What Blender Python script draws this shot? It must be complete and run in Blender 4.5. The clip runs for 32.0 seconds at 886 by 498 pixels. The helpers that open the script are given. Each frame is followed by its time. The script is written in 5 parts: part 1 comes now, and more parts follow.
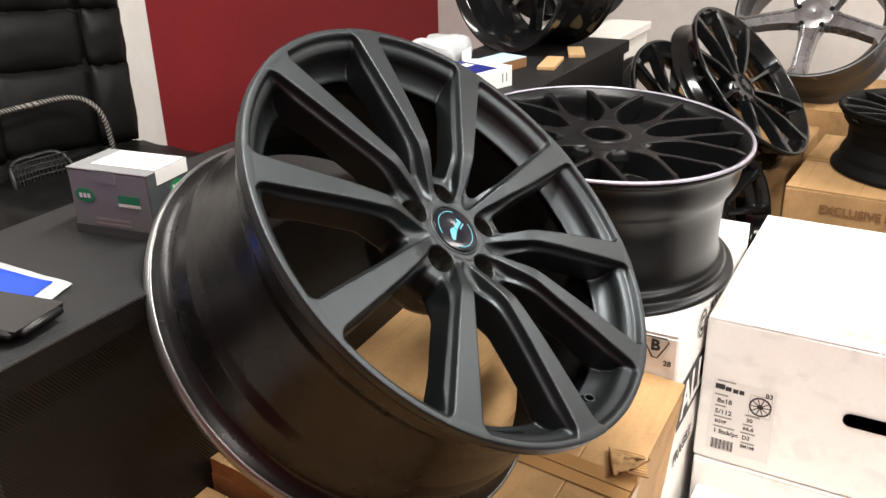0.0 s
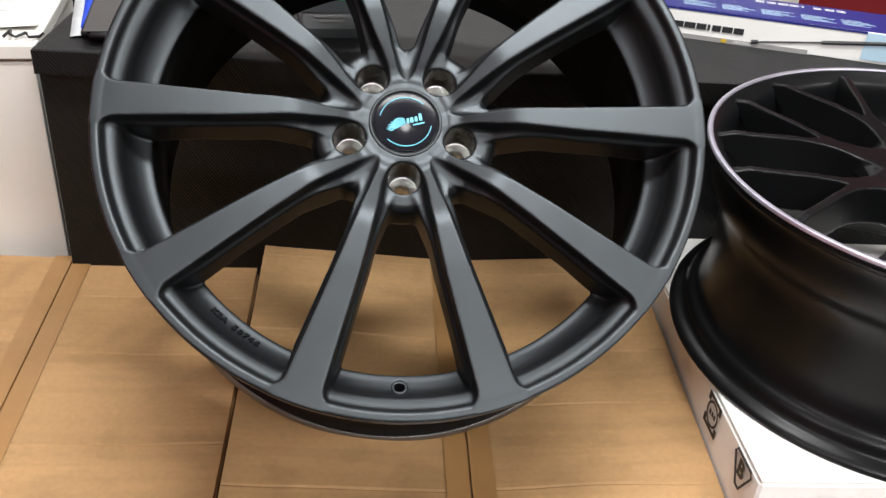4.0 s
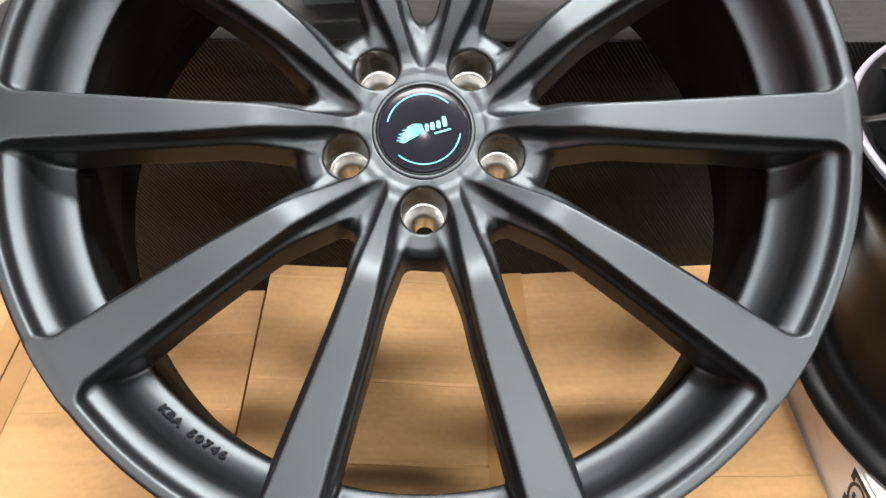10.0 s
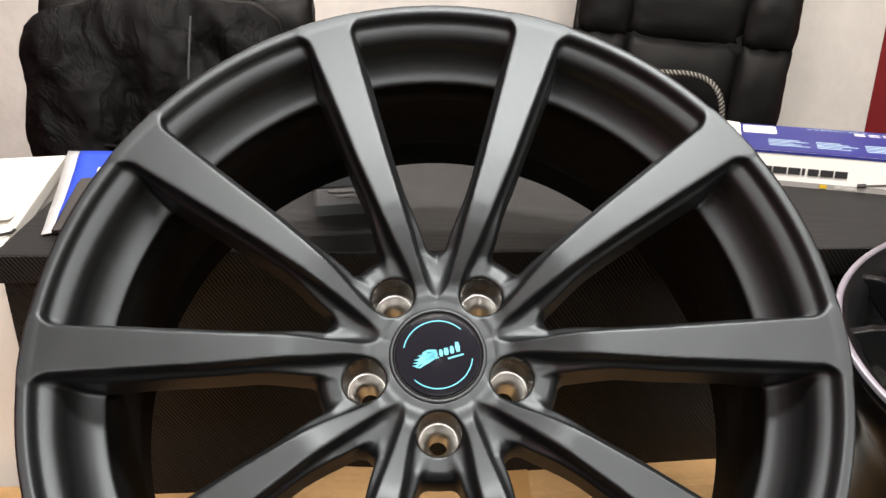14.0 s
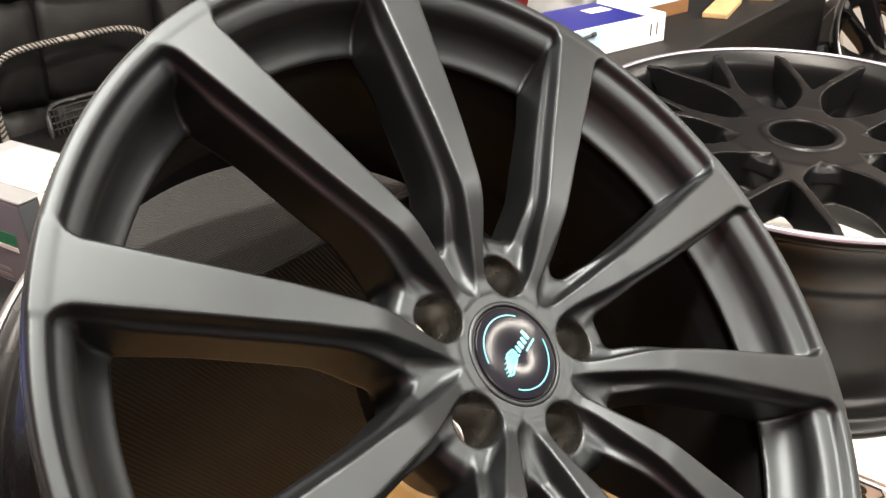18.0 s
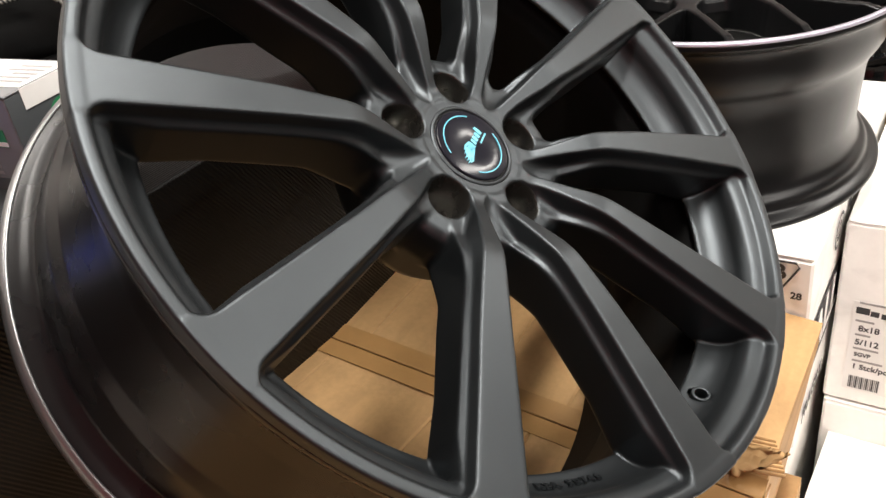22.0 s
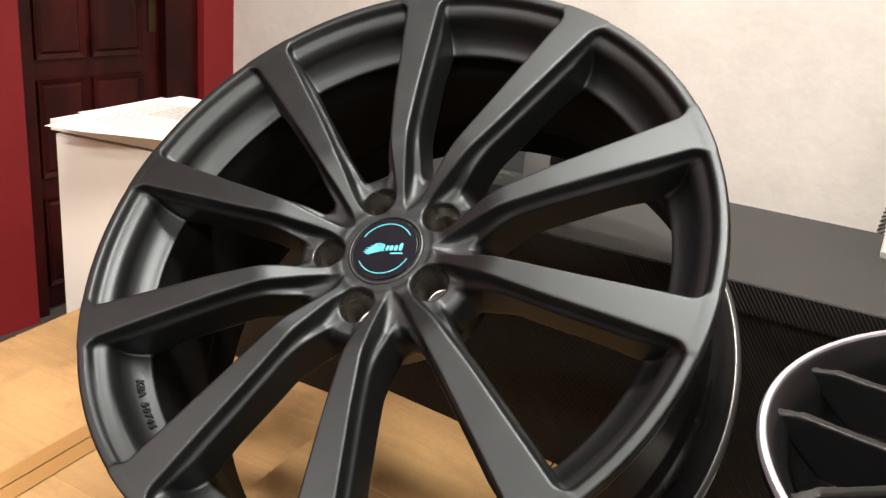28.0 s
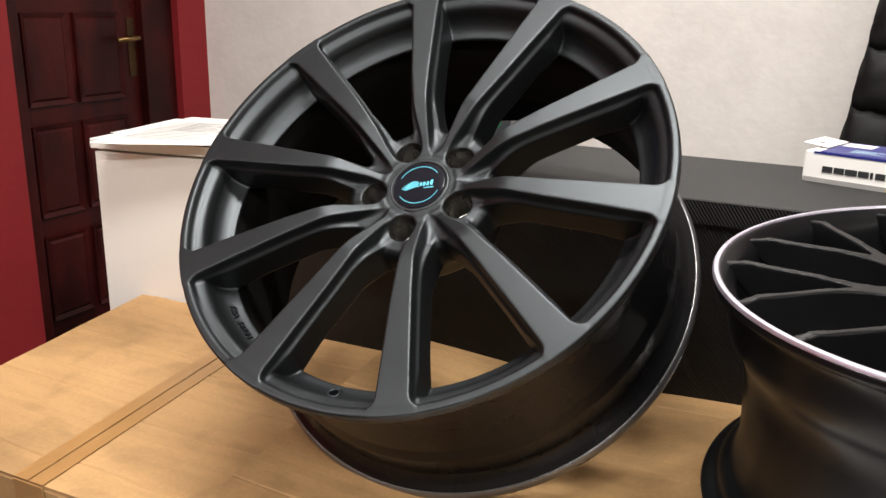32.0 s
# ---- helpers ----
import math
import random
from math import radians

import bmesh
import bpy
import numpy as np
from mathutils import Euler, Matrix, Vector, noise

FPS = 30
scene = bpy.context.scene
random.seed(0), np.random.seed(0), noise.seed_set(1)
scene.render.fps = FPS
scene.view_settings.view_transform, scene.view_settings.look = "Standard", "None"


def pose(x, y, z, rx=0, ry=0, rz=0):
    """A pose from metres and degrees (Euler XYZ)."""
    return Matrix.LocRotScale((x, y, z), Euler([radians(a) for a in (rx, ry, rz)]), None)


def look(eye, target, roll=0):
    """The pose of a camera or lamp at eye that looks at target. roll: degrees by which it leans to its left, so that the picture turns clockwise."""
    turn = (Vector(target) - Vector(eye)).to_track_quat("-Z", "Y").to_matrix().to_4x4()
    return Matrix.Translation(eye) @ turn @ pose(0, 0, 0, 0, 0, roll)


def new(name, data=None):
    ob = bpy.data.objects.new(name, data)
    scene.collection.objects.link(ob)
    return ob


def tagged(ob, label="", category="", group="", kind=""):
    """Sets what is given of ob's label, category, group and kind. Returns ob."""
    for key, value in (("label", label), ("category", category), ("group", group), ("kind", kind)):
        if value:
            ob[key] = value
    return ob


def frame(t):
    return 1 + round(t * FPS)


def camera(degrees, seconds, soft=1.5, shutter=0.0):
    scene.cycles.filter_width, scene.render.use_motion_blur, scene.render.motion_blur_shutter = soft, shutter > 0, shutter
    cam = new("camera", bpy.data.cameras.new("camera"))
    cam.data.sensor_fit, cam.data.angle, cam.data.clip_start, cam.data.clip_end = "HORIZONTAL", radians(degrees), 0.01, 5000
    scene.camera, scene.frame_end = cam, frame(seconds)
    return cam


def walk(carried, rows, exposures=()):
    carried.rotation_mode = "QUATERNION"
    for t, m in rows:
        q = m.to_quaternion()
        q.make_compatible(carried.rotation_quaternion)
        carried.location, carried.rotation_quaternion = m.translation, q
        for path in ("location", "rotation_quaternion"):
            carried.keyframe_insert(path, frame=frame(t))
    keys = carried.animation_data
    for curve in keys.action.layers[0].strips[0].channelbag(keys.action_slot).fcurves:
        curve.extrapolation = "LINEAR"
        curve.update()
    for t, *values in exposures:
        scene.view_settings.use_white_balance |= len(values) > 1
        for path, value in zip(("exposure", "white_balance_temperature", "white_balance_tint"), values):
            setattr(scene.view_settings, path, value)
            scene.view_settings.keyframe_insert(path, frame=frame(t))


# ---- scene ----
cam = camera(54.39, 32.0)
PATH = [
    (0, (-0.8073, -0.4324, 1.2156), (-0.0150, 0.0260, 0.8130), -1.45),
    (0.5, (-0.6788, -0.5133, 1.2061), (0.0536, 0.0258, 0.7902), -2.57),
    (1, (-0.5551, -0.5942, 1.1893), (0.0948, 0.0277, 0.7524), -4.61),
    (1.5, (-0.4376, -0.6214, 1.1816), (0.0808, 0.1004, 0.7230), -1.42),
    (2, (-0.3079, -0.6752, 1.1811), (0.1127, 0.0982, 0.7068), 0.32),
    (2.5, (-0.1475, -0.8251, 1.1741), (0.0938, 0.0060, 0.6730), 2.43),
    (3, (-0.0531, -0.8279, 1.1692), (0.0850, 0.0390, 0.6901), 3.92),
    (3.5, (-0.0280, -0.7897, 1.1667), (0.0733, 0.0801, 0.6838), 5.48),
    (4, (-0.0289, -0.7409, 1.1497), (0.0546, 0.1140, 0.6376), 4.64),
    (4.5, (-0.0370, -0.6783, 1.1175), (0.0022, 0.1438, 0.5495), 2.53),
    (6.5, (-0.0246, -0.5601, 1.0848), (-0.0025, 0.2438, 0.4905), 1.58),
    (7, (-0.0269, -0.5216, 1.0812), (-0.0088, 0.2749, 0.4769), 1.13),
    (7.5, (-0.0070, -0.5043, 1.0794), (0.0190, 0.2868, 0.4683), 0.69),
    (8, (-0.0131, -0.5199, 1.0739), (0.0303, 0.2602, 0.4497), 1.68),
    (8.5, (-0.0052, -0.5294, 1.0737), (0.0303, 0.2604, 0.4613), 1.03),
    (9, (0.0031, -0.5192, 1.0765), (0.0356, 0.2773, 0.4726), 0.86),
    (9.5, (0.0006, -0.5058, 1.0848), (0.0203, 0.3056, 0.5006), 0.76),
    (10, (0.0053, -0.5013, 1.0935), (0.0184, 0.3227, 0.5270), 0.47),
    (10.5, (-0.0059, -0.4984, 1.0985), (0.0109, 0.3304, 0.5392), 0.57),
    (11, (-0.0089, -0.4984, 1.1038), (0.0076, 0.3410, 0.5605), 0.42),
    (11.5, (-0.0077, -0.5004, 1.1106), (0.0022, 0.3521, 0.5879), 0.43),
    (12, (-0.0055, -0.5018, 1.1165), (0.0012, 0.3638, 0.6159), 0.44),
    (12.5, (-0.0040, -0.5039, 1.1237), (0.0037, 0.3770, 0.6506), 0.43),
    (13, (-0.0062, -0.5047, 1.1328), (0.0030, 0.3889, 0.6841), 0.29),
    (13.5, (-0.0079, -0.5093, 1.1434), (0.0048, 0.3973, 0.7217), -0.02),
    (14, (-0.0095, -0.5073, 1.1491), (0.0132, 0.4058, 0.7421), 0.04),
    (14.5, (-0.0146, -0.4967, 1.1506), (0.0209, 0.4131, 0.7370), 0.45),
    (16.5, (-0.1775, -0.2375, 1.1415), (0.2610, 0.5096, 0.6418), -0.69),
    (17, (-0.2103, -0.2681, 1.1467), (0.2479, 0.4723, 0.6549), -1.68),
    (17.5, (-0.2749, -0.2699, 1.1508), (0.2782, 0.4202, 0.6840), -0.96),
    (18, (-0.3615, -0.2356, 1.1466), (0.3059, 0.3367, 0.6701), -2.05),
    (18.5, (-0.4119, -0.2433, 1.1448), (0.3251, 0.2441, 0.6765), -2.13),
    (19, (-0.4407, -0.2742, 1.1385), (0.3126, 0.1891, 0.6716), -3.73),
    (19.5, (-0.4635, -0.2986, 1.1227), (0.2932, 0.1520, 0.6491), -4.97),
    (20, (-0.4766, -0.3042, 1.1115), (0.2828, 0.1276, 0.6247), -5.35),
    (20.5, (-0.4839, -0.3005, 1.1000), (0.2619, 0.1269, 0.5890), -6.17),
    (21, (-0.4840, -0.2990, 1.0897), (0.2444, 0.1234, 0.5504), -6.76),
    (21.5, (-0.4827, -0.3035, 1.0859), (0.2319, 0.1319, 0.5383), -7.47),
    (22, (-0.4825, -0.2900, 1.0997), (0.2094, 0.2078, 0.5767), -8.29),
    (22.5, (-0.4657, -0.2690, 1.1266), (0.1979, 0.3003, 0.6413), -7.63),
    (23, (-0.3894, -0.2636, 1.1409), (0.1864, 0.4036, 0.6683), -7.25),
    (23.5, (-0.2454, -0.3224, 1.1675), (0.1931, 0.4321, 0.6793), -6.52),
    (24, (-0.1211, -0.3561, 1.1310), (0.2164, 0.4518, 0.6479), -5.14),
    (24.5, (0.0883, -0.3813, 1.1369), (0.0275, 0.5095, 0.6865), -7.05),
    (25, (0.1307, -0.3911, 1.1725), (-0.0321, 0.4909, 0.7304), 0.02),
    (25.5, (0.2744, -0.4495, 1.1716), (-0.1471, 0.3631, 0.7691), 0.37),
    (27.5, (0.3778, -0.5373, 1.0958), (-0.0953, 0.2851, 0.7797), 4.44),
    (28, (0.3843, -0.5660, 1.0748), (-0.0793, 0.2596, 0.7532), 5.18),
    (28.5, (0.3914, -0.5856, 1.0552), (-0.0685, 0.2391, 0.7262), 5.22),
    (29, (0.3917, -0.5976, 1.0384), (-0.0650, 0.2258, 0.7015), 5.28),
    (29.5, (0.3906, -0.6165, 1.0366), (-0.0687, 0.2079, 0.7059), 5.21),
    (30, (0.4316, -0.7009, 1.0454), (-0.0260, 0.1519, 0.7935), 5.67),
    (30.5, (0.4638, -0.7776, 1.0414), (0.0179, 0.0893, 0.8186), 2.83),
    (31, (0.4664, -0.8097, 1.0322), (0.0259, 0.0608, 0.8128), 2.67),
    (31.5, (0.4654, -0.8182, 1.0285), (0.0218, 0.0494, 0.8038), 1.89),
    (32, (0.4449, -0.8023, 1.0313), (0.0121, 0.0550, 0.7526), 1.03),
]
EXPOSURES = [(0, -0.07, 6700, 9), (2, -0.17, 7200, 11), (3, -0.4, 6500, 9), (4, -0.35, 6300, 9), (6.5, 0.18, 6200, 9), (7.2, 0.2, 6200, 9), (7.8, 0.38, 6250, 9), (9, 0.42, 6300, 9), (10, 0.55, 6500, 9), (12, 0.34, 6700, 10), (13, 0.2, 6800, 11), (14, -0.07, 6900, 11), (17, 0.36, 7500, 11), (19, 0.48, 7000, 10), (19.6, 0.2, 6900, 10), (20.2, -0.18, 6700, 10), (21, -0.04, 6700, 10), (22, -0.09, 6800, 10), (23, 0.58, 6800, 10), (24, 0.02, 7700, 12), (25, 0.17, 7300, 11), (28, -0.04, 7200, 11), (30, -0.06, 7000, 10), (31, -0.12, 6600, 9), (32, -0.25, 6700, 10)]
walk(cam, [(t, look(eye, target, roll)) for t, eye, target, roll in PATH], EXPOSURES)
LAMP_WATTS, LAMP_COLOR = 72.0, (1.0, 0.98, 0.96)

# ---- world and large lights ----
world = bpy.data.worlds.new("room_air")
world.use_nodes = True
scene.world = world
world.node_tree.nodes["Background"].inputs[0].default_value = (0.9, 0.92, 1.0, 1)
world.node_tree.nodes["Background"].inputs[1].default_value = 0.15

# ---- materials ----


def mat(name, color, rough=0.5, metal=0.0, var=0.15, scale=8.0, fine=120.0, bump=0.1, dist=0.001, spec=0.5, coat=0.0,
        rough_var=0.08, detail=6.0, island=0.0):
    """A painted or natural surface: two scales of colour variation, uneven gloss and fine relief."""
    m = bpy.data.materials.new(name)
    m.use_nodes = True
    nt = m.node_tree
    b = nt.nodes["Principled BSDF"]
    co = nt.nodes.new("ShaderNodeTexCoord")
    n1, n2 = nt.nodes.new("ShaderNodeTexNoise"), nt.nodes.new("ShaderNodeTexNoise")
    n1.inputs["Scale"].default_value, n2.inputs["Scale"].default_value = scale, fine
    n1.inputs["Detail"].default_value, n2.inputs["Detail"].default_value = detail, 3
    nt.links.new(co.outputs["Object"], n1.inputs["Vector"])
    nt.links.new(co.outputs["Object"], n2.inputs["Vector"])
    add = nt.nodes.new("ShaderNodeMath")
    add.operation = "MULTIPLY_ADD"
    add.inputs[1].default_value = 0.35
    nt.links.new(n2.outputs[0], add.inputs[0])
    nt.links.new(n1.outputs[0], add.inputs[2])
    ramp = nt.nodes.new("ShaderNodeMapRange")
    ramp.inputs[1].default_value, ramp.inputs[2].default_value = 0.4, 0.95
    ramp.inputs[3].default_value, ramp.inputs[4].default_value = 1 - var, 1 + var
    nt.links.new(add.outputs[0], ramp.inputs[0])
    mul = nt.nodes.new("ShaderNodeMix")
    mul.data_type, mul.blend_type = "RGBA", "MULTIPLY"
    mul.inputs[0].default_value = 1.0
    mul.inputs[6].default_value = (*color, 1)
    nt.links.new(ramp.outputs[0], mul.inputs[7])
    nt.links.new(mul.outputs[2], b.inputs["Base Color"])
    rr = nt.nodes.new("ShaderNodeMapRange")
    rr.inputs[3].default_value, rr.inputs[4].default_value = max(0.02, rough - rough_var), min(1, rough + rough_var)
    nt.links.new(n1.outputs[0], rr.inputs[0])
    nt.links.new(rr.outputs[0], b.inputs["Roughness"])
    b.inputs["Metallic"].default_value = metal
    b.inputs["Specular IOR Level"].default_value = spec
    b.inputs["Coat Weight"].default_value = coat
    b.inputs["Coat Roughness"].default_value = 0.08
    if bump:
        bp = nt.nodes.new("ShaderNodeBump")
        bp.inputs["Strength"].default_value, bp.inputs["Distance"].default_value = bump, dist
        nt.links.new(n2.outputs[0], bp.inputs["Height"])
        nt.links.new(bp.outputs[0], b.inputs["Normal"])
    return m


def ridged(m, axis_deg, pitch, strength, dist=0.0004, squash=1.0, plane="xy"):
    """Adds fine parallel ridges, as of carbon foil or corrugated board, to a material of mat()."""
    nt = m.node_tree
    b = nt.nodes["Principled BSDF"]
    co = next(n for n in nt.nodes if n.type == "TEX_COORD")
    mp = nt.nodes.new("ShaderNodeMapping")
    mp.inputs["Rotation"].default_value = tuple(radians(a) for a in axis_deg)
    wv = nt.nodes.new("ShaderNodeTexWave")
    wv.wave_type, wv.bands_direction = "BANDS", "X"
    wv.inputs["Scale"].default_value = 0.314 / pitch
    wv.inputs["Distortion"].default_value = 0.4
    wv.inputs["Detail"].default_value = 1.0
    nt.links.new(co.outputs["Object"], mp.inputs[0])
    nt.links.new(mp.outputs[0], wv.inputs["Vector"])
    bp = nt.nodes.new("ShaderNodeBump")
    bp.inputs["Strength"].default_value, bp.inputs["Distance"].default_value = strength, dist
    nt.links.new(wv.outputs[1], bp.inputs["Height"])
    old = b.inputs["Normal"].links
    if old:
        nt.links.new(old[0].from_socket, bp.inputs["Normal"])
    nt.links.new(bp.outputs[0], b.inputs["Normal"])
    return m


def streaked(m, stretch, amount, bump=0.2, dist=0.0008, low=0.35):
    """Adds long uneven streaks, scuffs and creases to a material of mat()."""
    nt = m.node_tree
    b = nt.nodes["Principled BSDF"]
    co = next(n for n in nt.nodes if n.type == "TEX_COORD")
    mp = nt.nodes.new("ShaderNodeMapping")
    mp.inputs["Scale"].default_value = stretch
    nz = nt.nodes.new("ShaderNodeTexNoise")
    nz.inputs["Scale"].default_value, nz.inputs["Detail"].default_value, nz.inputs["Distortion"].default_value = 1.0, 5.0, 0.6
    nt.links.new(co.outputs["Object"], mp.inputs[0])
    nt.links.new(mp.outputs[0], nz.inputs["Vector"])
    rg = nt.nodes.new("ShaderNodeMapRange")
    rg.inputs[1].default_value, rg.inputs[2].default_value = low, low + 0.2
    rg.inputs[3].default_value, rg.inputs[4].default_value = 1 - amount, 1 + amount * 0.3
    nt.links.new(nz.outputs[0], rg.inputs[0])
    mul = nt.nodes.new("ShaderNodeMix")
    mul.data_type, mul.blend_type = "RGBA", "MULTIPLY"
    mul.inputs[0].default_value = 1.0
    nt.links.new(b.inputs["Base Color"].links[0].from_socket, mul.inputs[6])
    nt.links.new(rg.outputs[0], mul.inputs[7])
    nt.links.new(mul.outputs[2], b.inputs["Base Color"])
    bp = nt.nodes.new("ShaderNodeBump")
    bp.inputs["Strength"].default_value, bp.inputs["Distance"].default_value = bump, dist
    nt.links.new(rg.outputs[0], bp.inputs["Height"])
    nt.links.new(b.inputs["Normal"].links[0].from_socket, bp.inputs["Normal"])
    nt.links.new(bp.outputs[0], b.inputs["Normal"])
    return m


WHEEL_PAINT = mat("satin_anthracite_paint", (0.0480, 0.0535, 0.0572), 0.43, 0.92, 0.06, 30, 900, 0.06, 0.0002, 0.5, rough_var=0.03)
BARREL_PAINT = mat("satin_black_paint", (0.0055, 0.0055, 0.006), 0.28, 0.0, 0.1, 14, 500, 0.05, 0.0002, 0.32)
# Darker, duller copy of the barrel paint that carries the shade of hollows.
SHADE_BLACK = mat("matt_black_shade", (0.004, 0.004, 0.004), 0.6, 0.0, 0.1, 14, 500, 0.05, 0.0002, 0.12)
# Light metal colour stands in for the highlight on the black rear bead.
LIP_GLINT = mat("rear_lip_glint", (0.21, 0.21, 0.21), 0.30, 0.8, 0.1, 14, 500, 0.05, 0.0002, 0.5)
BLACK_SATIN = mat("black_satin_wheel_paint", (0.005, 0.0053, 0.0058), 0.32, 0.0, 0.1, 16, 600, 0.05, 0.0002, 0.22)
GLOSS_BLACK = mat("gloss_black_paint", (0.006, 0.0065, 0.007), 0.12, 0.0, 0.1, 10, 300, 0.02, 0.0002, 0.5)
BORE = mat("bronze_tinted_bore", (0.112, 0.106, 0.096), 0.26, 0.85, 0.12, 60, 400, 0.1, 0.0002)
STEEL = mat("machined_steel", (0.88, 0.88, 0.87), 0.32, 1.0, 0.1, 80, 500, 0.1, 0.0002)
LIP_STEEL = mat("polished_lip", (0.58, 0.56, 0.66), 0.42, 0.9, 0.08, 40, 300, 0.05, 0.0002)
CAP_BLACK = mat("cap_gloss_black", (0.010, 0.010, 0.014), 0.14, 0.0, 0.1, 30, 200, 0.0, 0.0002, 0.12, rough_var=0.03)
CAP_RING = mat("cap_ring", (0.012, 0.012, 0.013), 0.4, 0.0, 0.1, 30, 200, 0.0)
CYAN = mat("emblem_cyan", (0.11, 0.50, 0.64), 0.35, 0.0, 0.08, 200, 900, 0.0)
DARK_SILVER = mat("grey_silver_barrel", (0.10, 0.10, 0.10), 0.4, 0.8, 0.1, 20, 400, 0.05, 0.0002)
SILVER = mat("silver_machined_face", (0.42, 0.42, 0.43), 0.28, 0.9, 0.1, 20, 400, 0.05, 0.0002)
CARTON = streaked(streaked(ridged(mat("brown_cardboard", (0.42, 0.253, 0.114), 0.68, 0.0, 0.20, 4, 160, 0.3, 0.0008, 0.25, detail=9.0), (0, 0, 90), 0.0085, 0.05, 0.0012), (4.0, 60.0, 30.0), 0.06, 0.5, 0.0016, 0.36), (9.0, 11.0, 9.0), 0.20, 0.5, 0.0012, 0.30)
CARTON_DARK = mat("brown_cardboard_inside", (0.2, 0.10, 0.045), 0.85, 0.0, 0.2, 10, 200, 0.3, 0.0006, 0.2)
TAPE = mat("brown_packing_tape", (0.345, 0.190, 0.072), 0.30, 0.0, 0.12, 9, 90, 0.12, 0.0006, 0.5)
WHITE_BOARD = streaked(mat("white_cardboard", (0.90, 0.885, 0.85), 0.55, 0.0, 0.05, 6, 140, 0.12, 0.0004, 0.35), (16.0, 16.0, 22.0), 0.10, 0.2, 0.0006, 0.26)
PAPER = mat("white_paper", (0.82, 0.81, 0.78), 0.6, 0.0, 0.03, 8, 200, 0.05, 0.0003)
INK = mat("black_print", (0.02, 0.02, 0.022), 0.55, 0.0, 0.1, 60, 300, 0.0)
GREY_INK = mat("grey_print", (0.3, 0.29, 0.28), 0.6, 0.0, 0.1, 60, 300, 0.0)
ORANGE_INK = mat("orange_print", (0.72, 0.50, 0.33), 0.6, 0.0, 0.1, 60, 300, 0.0)
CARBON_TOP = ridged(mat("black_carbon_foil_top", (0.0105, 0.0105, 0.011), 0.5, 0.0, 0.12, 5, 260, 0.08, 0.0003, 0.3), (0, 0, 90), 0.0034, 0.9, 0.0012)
# Same foil at half the colour: shade of the upright faces is painted in.
CARBON_SHADED = ridged(mat("black_carbon_foil_shaded", (0.0055, 0.0055, 0.0057), 0.40, 0.0, 0.12, 5, 260, 0.08, 0.0003, 0.28), (0, 35, 0), 0.0036, 0.6, 0.0012)
WALL_WHITE = streaked(mat("white_plaster", (0.82, 0.79, 0.75), 0.85, 0.0, 0.05, 3, 38, 0.45, 0.003, 0.3), (14.0, 14.0, 14.0), 0.03, 0.5, 0.004, 0.4)
WALL_RED = mat("red_wall_paint", (0.23, 0.011, 0.015), 0.65, 0.0, 0.12, 3, 45, 0.3, 0.002, 0.4)
CEIL = mat("white_ceiling", (0.8, 0.79, 0.76), 0.9, 0.0, 0.03, 3, 60, 0.1)
FLOOR = mat("grey_floor", (0.07, 0.066, 0.062), 0.5, 0.0, 0.15, 3, 80, 0.1)
DOOR_WOOD = streaked(mat("dark_mahogany_stain", (0.038, 0.0042, 0.0038), 0.4, 0.0, 0.5, 5, 60, 0.25, 0.001, 0.2), (9.0, 9.0, 2.5), 0.45, 0.3, 0.0008, 0.38)
BRASS = mat("aged_brass", (0.22, 0.14, 0.055), 0.35, 0.9, 0.2, 40, 300, 0.05)
AGED_PLATE = mat("darkened_brass", (0.075, 0.042, 0.018), 0.42, 0.8, 0.3, 40, 300, 0.08)
CABINET = mat("white_laminate", (0.8, 0.78, 0.73), 0.45, 0.0, 0.03, 4, 120, 0.05)
LEATHER = mat("black_leather", (0.005, 0.005, 0.005), 0.46, 0.0, 0.25, 14, 420, 0.35, 0.0012, 0.2)
FABRIC = streaked(mat("black_nylon_fabric", (0.005, 0.005, 0.0052), 0.6, 0.0, 0.3, 20, 900, 0.5, 0.0008, 0.12), (13.0, 13.0, 9.0), 0.4, 1.0, 0.012, 0.36)
PLASTIC = mat("black_plastic", (0.012, 0.012, 0.013), 0.4, 0.0, 0.1, 20, 500, 0.1, 0.0003)
WIRE = mat("grey_cord", (0.27, 0.255, 0.225), 0.5, 0.0, 0.2, 60, 300, 0.2, 0.0006)
MESH_BLACK = mat("black_mesh", (0.015, 0.015, 0.015), 0.6, 0.0, 0.2, 60, 500, 0.1)
GREY_BOX = mat("grey_printed_board", (0.2, 0.205, 0.21), 0.5, 0.0, 0.06, 10, 200, 0.06)
GREY_BOX_DARK = mat("dark_grey_printed_board", (0.07, 0.078, 0.082), 0.5, 0.0, 0.06, 10, 200, 0.06)
GREEN = mat("green_print", (0.02, 0.22, 0.08), 0.45, 0.0, 0.08, 30, 200, 0.0)
BLUE = mat("blue_print", (0.018, 0.023, 0.17), 0.4, 0.0, 0.06, 12, 200, 0.04)
BRIGHT_BLUE = mat("bright_blue_film", (0.02, 0.07, 0.60), 0.5, 0.0, 0.1, 20, 90, 0.25, 0.002, 0.2)
PALE_BLUE = mat("pale_blue_print", (0.45, 0.62, 0.74), 0.45, 0.0, 0.08, 20, 200, 0.0)
CLEAR_FILM = mat("clear_plastic_bag", (0.5, 0.52, 0.53), 0.4, 0.0, 0.15, 20, 60, 0.4, 0.003)
YELLOW = mat("yellow_print", (0.6, 0.4, 0.02), 0.5, 0.0, 0.05, 20, 200, 0.0)
PINE = mat("raw_pine_wood", (0.5, 0.33, 0.16), 0.6, 0.0, 0.2, 12, 120, 0.2)
